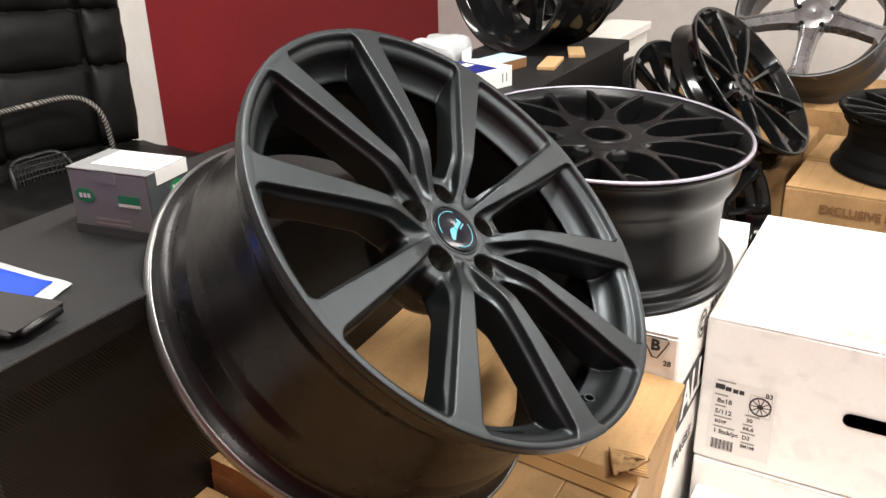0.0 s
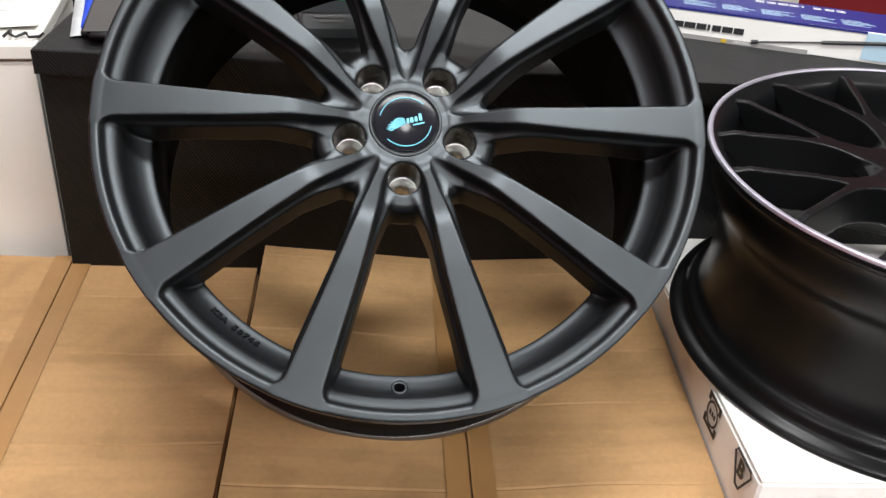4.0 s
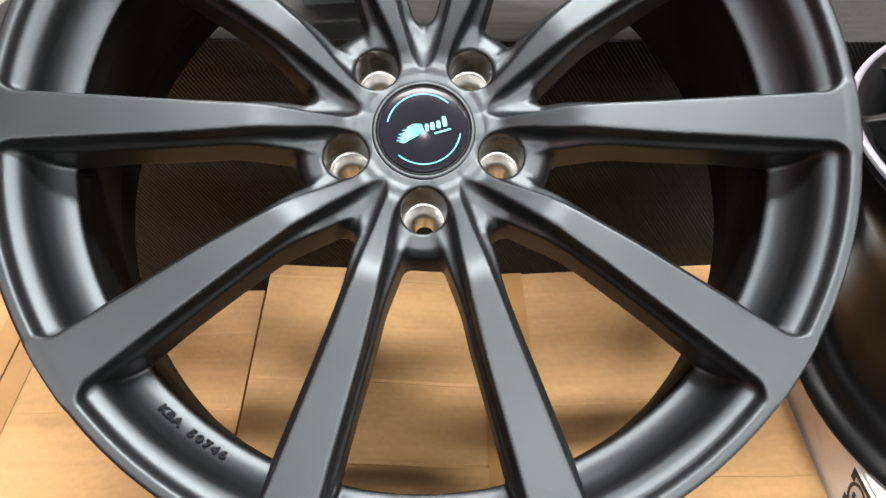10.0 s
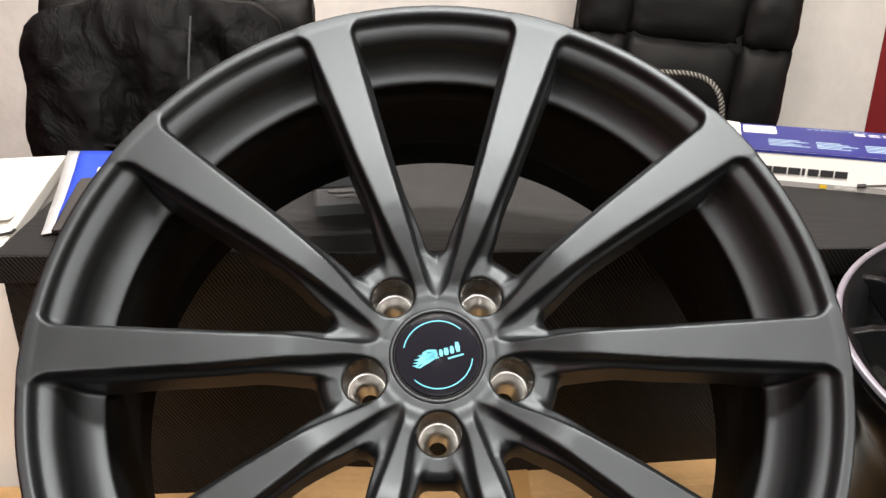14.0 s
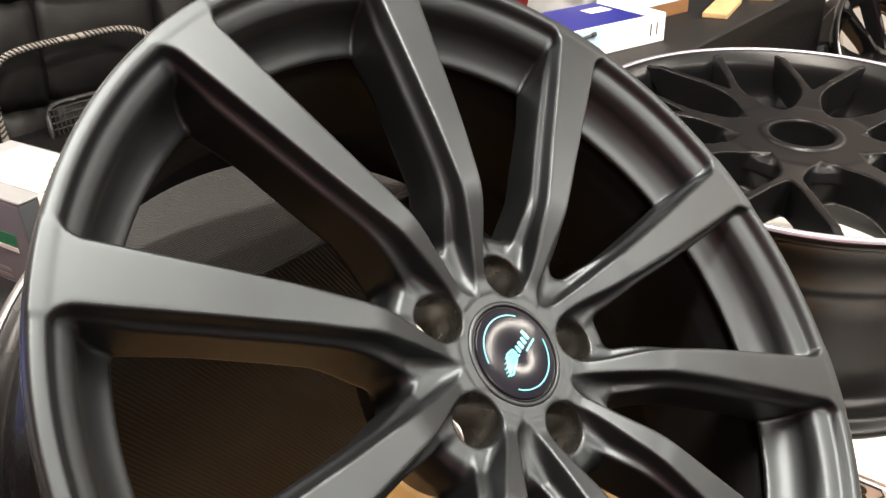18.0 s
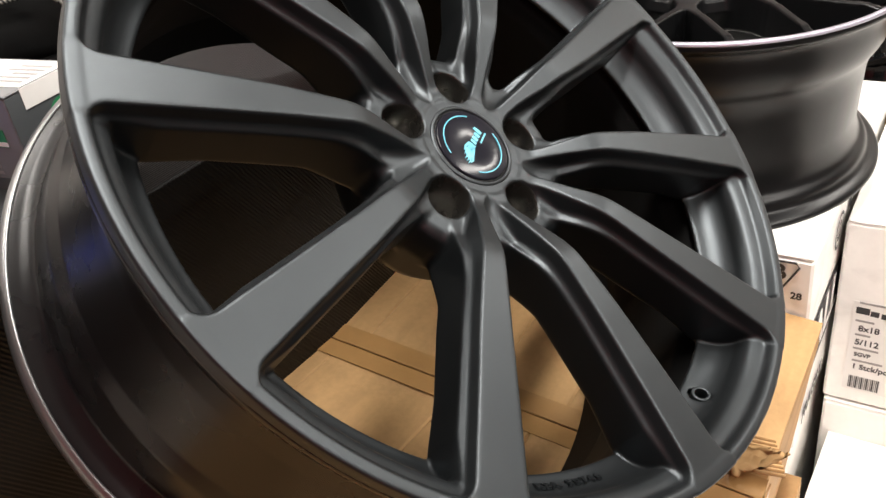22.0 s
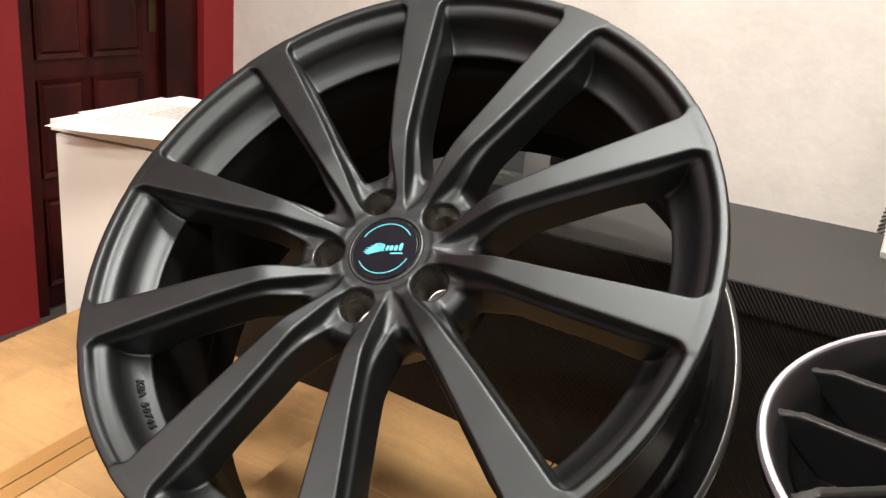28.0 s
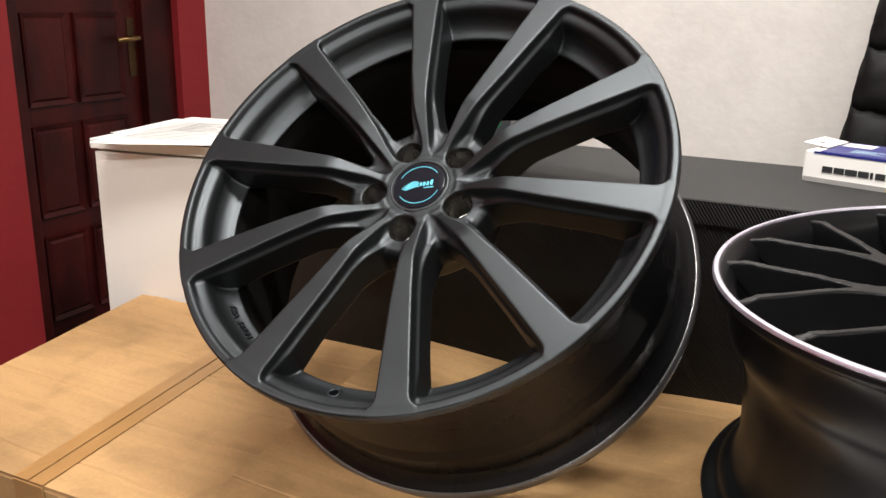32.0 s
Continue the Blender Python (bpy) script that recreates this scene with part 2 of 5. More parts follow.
LAMP = bpy.data.materials.new("lamp_diffuser_glow")
LAMP.use_nodes = True
LAMP.node_tree.nodes["Principled BSDF"].inputs["Emission Color"].default_value = (1, 0.96, 0.9, 1)
LAMP.node_tree.nodes["Principled BSDF"].inputs["Emission Strength"].default_value = 3.0

# ---- mesh helpers ----


def link(name, me, material=None, parent=None, label="", smooth=False):
    ob = new(name, me)
    if material and not me.materials:
        me.materials.append(material)
    if smooth:
        me.polygons.foreach_set("use_smooth", [True] * len(me.polygons))
    if parent:
        ob.parent = parent
    if label:
        ob["label"] = label
    return ob


def part(name, bm, material, parent=None, label="", smooth=False):
    """Links a bmesh as one mesh object under a thing or a part."""
    me = bpy.data.meshes.new(name)
    bm.to_mesh(me)
    bm.free()
    return link(name, me, material, parent, label, smooth)


def thing(name, m, label, category, group="", kind=""):
    """An empty at the thing's base, to which its parts are parented."""
    ob = new(name)
    ob.empty_display_size = 0.05
    ob.matrix_world = m
    return tagged(ob, label, category, group, kind)


def slab(x0, y0, z0, x1, y1, z1, bevel=0.0, seg=2):
    bm = bmesh.new()
    bmesh.ops.create_cube(bm, size=1, matrix=Matrix.LocRotScale(((x0 + x1) / 2, (y0 + y1) / 2, (z0 + z1) / 2), None, (x1 - x0, y1 - y0, z1 - z0)))
    if bevel:
        bmesh.ops.bevel(bm, geom=bm.edges[:], offset=bevel, segments=seg, profile=0.6, affect="EDGES")
    return bm


def dented(bm, amount, scale, cuts=5):
    """Subdivides and pushes the vertices about a little, so that board is not dead flat."""
    bmesh.ops.subdivide_edges(bm, edges=bm.edges[:], cuts=cuts, use_grid_fill=True)
    for v in bm.verts:
        v.co += noise.noise_vector(v.co * scale) * amount
    return bm


def rod(pts, r, sides=10, close=False, taper=None):
    """A tube through points."""
    bm = bmesh.new()
    pts = [Vector(p) for p in pts]
    n = len(pts)
    rings = []
    up = Vector((0.013, 0.02, 1))
    for i, p in enumerate(pts):
        a = pts[(i - 1) % n] if close or i else p
        b = pts[(i + 1) % n] if close or i < n - 1 else p
        d = (b - a).normalized()
        s = d.cross(up)
        s = (s if s.length > 0.05 else d.cross(Vector((1, 0, 0)))).normalized()
        u = s.cross(d)
        rr = r * (taper[i] if taper else 1)
        rings.append([bm.verts.new(p + (s * math.cos(k * 2 * math.pi / sides) + u * math.sin(k * 2 * math.pi / sides)) * rr) for k in range(sides)])
    for i in range(n if close else n - 1):
        for k in range(sides):
            bm.faces.new((rings[i][k], rings[i][(k + 1) % sides], rings[(i + 1) % n][(k + 1) % sides], rings[(i + 1) % n][k]))
    if not close:
        bm.faces.new(rings[0][::-1])
        bm.faces.new(rings[-1])
    bmesh.ops.recalc_face_normals(bm, faces=bm.faces[:])
    return bm


def lathe(profile, segs=96, a0=0.0, a1=360.0, closed=True):
    """Turns a closed (radius, depth) profile about the wheel's own axis: x right, z up, y into the wheel."""
    bm = bmesh.new()
    full = a1 - a0 >= 360
    rings = []
    for i in range(segs if full else segs + 1):
        a = radians(a0 + (a1 - a0) * i / segs)
        rings.append([bm.verts.new((r * math.cos(a), d, r * math.sin(a))) for r, d in profile])
    n = len(profile)
    for i in range(len(rings) if full else len(rings) - 1):
        p, q = rings[i], rings[(i + 1) % len(rings)]
        for k in range(n if closed else n - 1):
            bm.faces.new((p[k], p[(k + 1) % n], q[(k + 1) % n], q[k]))
    if not full and closed:
        bm.faces.new(rings[0])
        bm.faces.new(rings[-1][::-1])
    bmesh.ops.recalc_face_normals(bm, faces=bm.faces[:])
    return bm


def rounded(profile, radius=0.002, steps=3):
    """Rounds the corners of a closed profile."""
    out = []
    n = len(profile)
    for i in range(n):
        a, p, b = (Vector(profile[(i + k) % n]) for k in (-1, 0, 1))
        ra, rb = min(radius, (a - p).length * 0.45), min(radius, (b - p).length * 0.45)
        s, e = p + (a - p).normalized() * ra, p + (b - p).normalized() * rb
        for k in range(steps + 1):
            t = k / steps
            out.append(tuple(s * (1 - t) ** 2 + p * 2 * t * (1 - t) + e * t * t))
    return out


def text_mesh(body, size, material, m, name="lettering", parent=None, depth=0.0003, align="CENTER", bold=0.0):
    cu = bpy.data.curves.new(name, "FONT")
    cu.body, cu.size, cu.extrude, cu.align_x, cu.align_y, cu.offset = body, size, depth, align, "CENTER", bold
    cu.resolution_u = 3
    tmp = bpy.data.objects.new(name, cu)
    scene.collection.objects.link(tmp)
    me = bpy.data.meshes.new_from_object(tmp.evaluated_get(bpy.context.evaluated_depsgraph_get()))
    bpy.data.objects.remove(tmp)
    me.transform(m)
    return link(name, me, material, parent)


def plate(w, h, m, material, name, parent, depth=0.0004, label=""):
    """A thin printed patch in the x-z plane of m, facing its -y."""
    bm = slab(-w / 2, -depth, -h / 2, w / 2, 0, h / 2)
    bm.transform(m)
    return part(name, bm, material, parent, label)


# ---- solid shapes from distance fields, for the cast wheels ----


def smin(a, b, k):
    h = np.clip(0.5 + 0.5 * (b - a) / k, 0, 1)
    return b + (a - b) * h - k * h * (1 - h)


def smax(a, b, k):
    return -smin(-a, -b, k)


def polygon_field(pts, r, d):
    """Signed distance to a polygon in the (radius, depth) plane."""
    pts = np.array(pts, np.float32)
    best = np.full(r.shape, 1e9, np.float32)
    inside = np.zeros(r.shape, bool)
    for a, b in zip(pts, np.roll(pts, -1, 0)):
        e = b - a
        t = np.clip(((r - a[0]) * e[0] + (d - a[1]) * e[1]) / (e @ e), 0, 1)
        best = np.minimum(best, (r - a[0] - t * e[0]) ** 2 + (d - a[1] - t * e[1]) ** 2)
        crosses = ((a[1] > d) != (b[1] > d)) & (r < (b[0] - a[0]) * (d - a[1]) / (b[1] - a[1] + 1e-12) + a[0])
        inside ^= crosses
    return np.where(inside, -1, 1) * np.sqrt(best)


def lathe_field(pts, r, d):
    """The field of a turned polygon, looked up from a table over radius and depth."""
    tr, td = np.arange(0, 0.31, 0.0008, dtype=np.float32), np.arange(-0.02, 0.13, 0.0008, dtype=np.float32)
    tab = polygon_field(pts, *np.meshgrid(tr, td, indexing="ij"))
    i, j = np.clip(r / 0.0008, 0, len(tr) - 2), np.clip((d + 0.02) / 0.0008, 0, len(td) - 2)
    a, b = i.astype(np.int32), j.astype(np.int32)
    u, v = i - a, j - b
    return (tab[a, b] * (1 - u) + tab[a + 1, b] * u) * (1 - v) + (tab[a, b + 1] * (1 - u) + tab[a + 1, b + 1] * u) * v


def surface(f, origin, h):
    """The zero surface of a field on a grid: points, quads and normals."""
    nx, ny, nz = f.shape
    neg = f < 0
    c = neg[:-1, :-1, :-1]
    some, every = c.copy(), c.copy()
    for o in np.ndindex(2, 2, 2):
        s = neg[o[0]:nx - 1 + o[0], o[1]:ny - 1 + o[1], o[2]:nz - 1 + o[2]]
        some |= s
        every &= s
    cell = np.argwhere(some & ~every)
    ids = np.full(c.shape, -1, np.int32)
    ids[tuple(cell.T)] = np.arange(len(cell))
    total, count = np.zeros((len(cell), 3), np.float32), np.zeros(len(cell), np.float32)
    for o in np.ndindex(2, 2, 2):
        for ax in range(3):
            if o[ax]:
                continue
            q = np.array(o)
            q[ax] = 1
            fa, fb = f[tuple((cell + o).T)], f[tuple((cell + q).T)]
            cut = (fa < 0) != (fb < 0)
            t = np.where(cut, fa / np.where(cut, fa - fb, 1), 0)
            at = np.array(o, np.float32) + t[:, None] * (q - np.array(o))
            total += np.where(cut[:, None], at, 0)
            count += cut
    local = total / count[:, None]
    pos = (cell + local) * h + origin
    quads = []
    for ax in range(3):
        b1, b2 = [k for k in range(3) if k != ax]
        lo, hi = [slice(None)] * 3, [slice(None)] * 3
        lo[ax], hi[ax] = slice(0, -1), slice(1, None)
        cut = neg[tuple(lo)] != neg[tuple(hi)]
        e = np.argwhere(cut)
        e = e[(e[:, b1] > 0) & (e[:, b2] > 0) & (e[:, b1] < f.shape[b1] - 1) & (e[:, b2] < f.shape[b2] - 1)]
        quad = []
        for d1, d2 in ((1, 1), (0, 1), (0, 0), (1, 0)):
            g = e.copy()
            g[:, b1] -= d1
            g[:, b2] -= d2
            quad.append(ids[tuple(g.T)])
        quad = np.stack(quad, 1)
        flip = neg[tuple(e.T)] ^ (ax == 1)
        quad[~flip] = quad[~flip][:, ::-1]
        quads.append(quad)
    quads = np.concatenate(quads)
    quads = quads[(quads >= 0).all(1)]
    g = np.empty_like(local)
    base = [f[tuple((cell + o).T)] for o in np.ndindex(2, 2, 2)]
    u, v, w = local.T
    f000, f001, f010, f011, f100, f101, f110, f111 = base
    g[:, 0] = (f100 - f000) * (1 - v) * (1 - w) + (f110 - f010) * v * (1 - w) + (f101 - f001) * (1 - v) * w + (f111 - f011) * v * w
    g[:, 1] = (f010 - f000) * (1 - u) * (1 - w) + (f110 - f100) * u * (1 - w) + (f011 - f001) * (1 - u) * w + (f111 - f101) * u * w
    g[:, 2] = (f001 - f000) * (1 - u) * (1 - v) + (f101 - f100) * u * (1 - v) + (f011 - f010) * (1 - u) * v + (f111 - f110) * u * v
    return pos, quads, g / (np.linalg.norm(g, axis=1, keepdims=True) + 1e-9)


def cut_pieces(pos, quads, normals, piece_of_quad, names, materials, parent):
    """Splits a cast surface into its named parts; the shared normals keep the joints unseen."""
    made = []
    for k, (nm, material) in enumerate(zip(names, materials)):
        q = quads[piece_of_quad == k]
        if not len(q):
            continue
        used, inv = np.unique(q, return_inverse=True)
        me = bpy.data.meshes.new(nm)
        me.from_pydata(pos[used].tolist(), [], inv.reshape(-1, 4).tolist())
        me.polygons.foreach_set("use_smooth", [True] * len(me.polygons))
        me.normals_split_custom_set_from_vertices(normals[used].tolist())
        made.append(link(nm, me, material, parent))
    return made

# ---- the room ----


def wall(name, x0, y0, z0, x1, y1, z1, material, label):
    return tagged(part(name, slab(x0, y0, z0, x1, y1, z1), material), label, "wall", kind="structure")


XL, XR, YB, YF, ZC, FZ = -1.985, 3.23, 1.90, -5.6, 2.55, -0.17
tagged(part("floor", slab(XL - 0.2, YF - 0.2, FZ - 0.1, XR + 0.2, YB + 0.2, FZ), FLOOR), "plain grey floor of the showroom", "floor", kind="structure")
tagged(part("ceiling", slab(XL - 0.2, YF - 0.2, ZC, XR + 0.2, YB + 0.2, ZC + 0.1), CEIL), "plain white ceiling", "ceiling", kind="structure")
wall("wall_back", XL, YB, FZ, 1.28, YB + 0.15, ZC, WALL_WHITE, "white rough-plastered wall behind the desk")
wall("wall_back_red", 1.28, YB - 0.003, FZ, XR, YB + 0.15, ZC, WALL_RED, "red-painted part of the wall behind the desk")
wall("wall_right", XR, YF, FZ, XR + 0.15, YB, ZC, WALL_WHITE, "white plastered side wall")
wall("wall_front", XL, YF - 0.15, FZ, XR, YF, ZC, WALL_WHITE, "plain white wall of the showroom")
DY0, DY1, DZ = 1.025, 1.75, 2.03
wall("wall_left", XL - 0.15, YF, FZ, XL, DY0, ZC, WALL_RED, "red-painted wall beside the door")
wall("wall_left_corner", XL - 0.15, DY1, FZ, XL, YB, ZC, WALL_RED, "narrow red-painted wall between door and corner")
wall("wall_left_lintel", XL - 0.15, DY0, DZ, XL, DY1, ZC, WALL_RED, "red-painted wall above the door")

door = thing("door_1", pose(XL, 0, 0), "dark mahogany-stained panelled wooden door with brass lever handle, closed", "door", kind="structure")
part("door_leaf", slab(-0.10, DY0 + 0.06, FZ + 0.01, -0.065, DY1 - 0.15, DZ - 0.05, 0.002), DOOR_WOOD, door)
part("door_frame", slab(-0.12, DY0, FZ, -0.03, DY0 + 0.06, DZ, 0.004), DOOR_WOOD, door)
part("door_frame", slab(-0.12, DY1 - 0.15, FZ, -0.03, DY1 - 0.0, DZ, 0.004), DOOR_WOOD, door)
part("door_frame", slab(-0.12, DY0 + 0.06, DZ - 0.05, -0.03, DY1 - 0.15, DZ, 0.004), DOOR_WOOD, door)
for z0, z1 in ((-0.08, 0.22), (0.29, 0.60), (0.665, 0.965), (1.03, 1.33), (1.39, 1.70), (1.76, 1.94)):
    for y0, y1 in ((DY0 + 0.085, DY0 + 0.262), (DY0 + 0.288, DY0 + 0.492)):
        bm = slab(-0.066, y0, z0, -0.052, y1, z1, 0.0)
        top = [f for f in bm.faces if f.normal.x > 0.9]
        bmesh.ops.inset_region(bm, faces=top, thickness=0.022, depth=-0.008)
        bmesh.ops.inset_region(bm, faces=top, thickness=0.012, depth=0.007)
        part("door_panel", bm, DOOR_WOOD, door)
lock_plate = part("lock_plate", slab(-0.066, 1.552, 0.735, -0.060, 1.586, 0.945, 0.003), AGED_PLATE, door, "long darkened brass lock plate")
part("lever_handle", rod([(-0.06, 1.569, 0.875), (-0.02, 1.569, 0.875), (-0.015, 1.559, 0.875), (-0.014, 1.462, 0.87)], 0.009), BRASS, lock_plate, "brass lever", True)

# Lamps out of view; the left and back ones are added as fill.
for lx, ly, ln, share in ((0.25, -0.22, 1.3, 0.90), (0.40, -2.00, 1.3, 0.75), (2.25, -1.60, 1.3, 0.8), (-1.55, -1.80, 1.2, 0.42), (-0.3, 1.25, 1.3, 0.38)):
    lamp = thing("ceiling_light", pose(lx, ly, ZC), "long white ceiling light with glowing diffuser, unseen, some added as fill", "ceiling light", "ceiling lights")
    part("housing", slab(-ln / 2 - 0.02, -0.1, -0.05, ln / 2 + 0.02, 0.1, 0, 0.006), CABINET, lamp)
    part("diffuser", slab(-ln / 2, -0.085, -0.062, ln / 2, 0.085, -0.0505, 0.004), LAMP, lamp)
    li = bpy.data.lights.new("tube_light", "AREA")
    li.shape, li.size, li.size_y, li.energy, li.color = "RECTANGLE", ln, 0.17, LAMP_WATTS * share, LAMP_COLOR
    new("tube_light", li).matrix_world = pose(lx, ly, ZC - 0.07)

# ---- the desk ----
DESK_Z, DESK_Y0, DESK_Y1, DESK_X0, DESK_X1 = 0.797, 0.278, 0.594, -0.436, 1.42
desk = thing("desk", pose(0, 0, 0), "long black desk wrapped in carbon-look foil", "desk")
part("desktop", slab(DESK_X0, DESK_Y0, DESK_Z - 0.03, DESK_X1, DESK_Y1, DESK_Z, 0.0015), CARBON_TOP, desk)
part("front_panel", slab(DESK_X0 + 0.001, DESK_Y0 + 0.010, FZ, DESK_X1 - 0.001, DESK_Y0 + 0.06, DESK_Z - 0.0305), CARBON_SHADED, desk)
# Added strip in the shaded foil, darkens the desktop's front edge.
part("edge_shade_strip", slab(DESK_X0, DESK_Y0 - 0.0022, DESK_Z - 0.030, DESK_X1, DESK_Y0 - 0.0003, DESK_Z - 0.0012), CARBON_SHADED, desk, "added dark strip that shades the desktop's front edge")
part("side_panel", slab(DESK_X0 + 0.002, DESK_Y0 + 0.061, FZ, DESK_X0 + 0.03, DESK_Y1 - 0.01, DESK_Z - 0.0305), CARBON_SHADED, desk)
part("side_panel", slab(DESK_X1 - 0.03, DESK_Y0 + 0.061, FZ, DESK_X1 - 0.002, DESK_Y1 - 0.01, DESK_Z - 0.0305), CARBON_SHADED, desk)

counter = thing("counter", pose(1.60, 0.48, 0), "white counter unit continuing the desk", "counter")
part("carcass", slab(-0.175, -0.14, FZ, 0.19, 0.15, 0.76, 0.002), CABINET, counter)
part("worktop", slab(-0.178, -0.148, 0.761, 0.2, 0.15, 0.785, 0.003), CABINET, counter)

# ---- cartons under the wheel ----


def creased_flap(x0, y0, x1, y1, h, seed, sag=0.0):
    """A cardboard flap with a few pressed creases across it and gentle waves."""
    rnd = random.Random(round(seed * 1000))
    folds = sorted(y0 + (y1 - y0) * (k + rnd.uniform(0.25, 0.75)) / 4 for k in range(4))
    rows = [(y0 + (y1 - y0) * k / 14, 0.0) for k in range(15)]
    rows = [r for r in rows if all(abs(r[0] - f) > 0.006 for f in folds)] + [(f + o, e) for f in folds for o, e in ((-0.0022, 0.0004), (0.0, -0.0016), (0.0022, 0.0004))]
    rows.sort()
    bm = bmesh.new()
    grid = []
    for y, dip in rows:
        line = []
        for k in range(13):
            x = x0 + (x1 - x0) * k / 12
            edge = 0 if y in (rows[0][0], rows[-1][0]) else 1
            wander = 0.004 * noise.noise(Vector((x * 9, y * 2, seed)))
            fade = 0.35 + 0.65 * max(0, noise.noise(Vector((x * 6, round(y, 2) * 40, seed))) + 0.6)
            line.append(bm.verts.new((x, y + wander * edge, h - sag * (1 - abs(x) / max(abs(x0), abs(x1))) + dip * min(1, fade) + 0.0011 * noise.noise(Vector((x * 11, y * 11, seed))))))
        grid.append(line)
    for p, q in zip(grid, grid[1:]):
        for k in range(12):
            bm.faces.new((p[k], p[k + 1], q[k + 1], q[k]))
    ret = bmesh.ops.extrude_face_region(bm, geom=bm.faces[:])
    for v in ret["geom"]:
        if isinstance(v, bmesh.types.BMVert):
            v.co.z = h - 0.0035 - sag
    bmesh.ops.recalc_face_normals(bm, faces=bm.faces[:])
    return bm


def carton(m, w, d, h, label, sag=0.0, off=0.0):
    c = thing("carton", m, label, "carton", "brown wheel cartons")
    bm = dented(slab(-w / 2, -d / 2, 0, w / 2, d / 2, h - 0.004 - sag, 0.003, 1), 0.0018, 7, 3)
    part("body", bm, CARTON, c, smooth=False)
    for s in (-1, 1):
        x0, x1 = sorted((off + s * 0.0016, s * (w / 2 - 0.001)))
        part("flap", creased_flap(x0, -d / 2 + 0.001, x1, d / 2 - 0.001, h, w + s * 3.1 + m.translation.x * 9, sag), CARTON, c)
    for q in (-1, 1):
        x0, x1 = sorted((off + q * 0.0012, off + q * 0.026))
        bm = slab(x0, -d / 2 - 0.0008, h + 0.0012, x1, d / 2, h + 0.0016)
        bmesh.ops.subdivide_edges(bm, edges=bm.edges[:], cuts=9, use_grid_fill=True)
        for v in bm.verts:
            v.co.z += 0.0005 - sag * (1 - abs(v.co.x) / (w / 2)) + noise.noise(v.co * 30) * 0.0004
        part("tape", bm, TAPE, c, "glossy brown packing tape")
    for s in (-1, 1):
        y0, y1 = sorted((s * (d / 2 + 0.002), s * (d / 2 + 0.0035)))
        part("tape", slab(off - 0.026, y0, h - 0.07, off + 0.026, y1, h - sag), TAPE, c, "glossy brown packing tape")
    return c


for x, y, rz, wide, lean, top, below, sag, off in ((0.0860, 0.057, 0.3, 0.518, 5.3, 0.509, 0.239, 0.016, -0.004), (-0.4580, 0.058, 0.4, 0.550, 5.0, 0.473, 0.206, 0.004, 0.022)):
    carton(pose(x + 0.004, y, FZ, 0, 0, rz + 0.6), wide, 0.496, below - FZ, "brown cardboard wheel carton at the bottom of a stack")
    carton(pose(x, y, top, lean, 0, rz) @ pose(0, 0, -0.245), wide, 0.496, 0.245, "brown taped cardboard wheel carton sloping on top of a stack", sag, off)

# ---- the main wheel ----
A_TILT = -46.2


def soft(r, xs, ys, blur=0.007):
    """A smooth curve through a table over the radius."""
    g = np.arange(-0.05, 0.36, 0.0005)
    k = np.exp(-0.5 * (np.arange(-60, 61) * 0.0005 / blur) ** 2)
    y = np.convolve(np.pad(np.interp(g, xs, ys), 60, mode="edge"), k / k.sum(), "valid")
    return np.interp(r, g, y).astype(np.float32)


LUG_R, BORE_R, REAR = 0.0548, 0.0152, 0.010


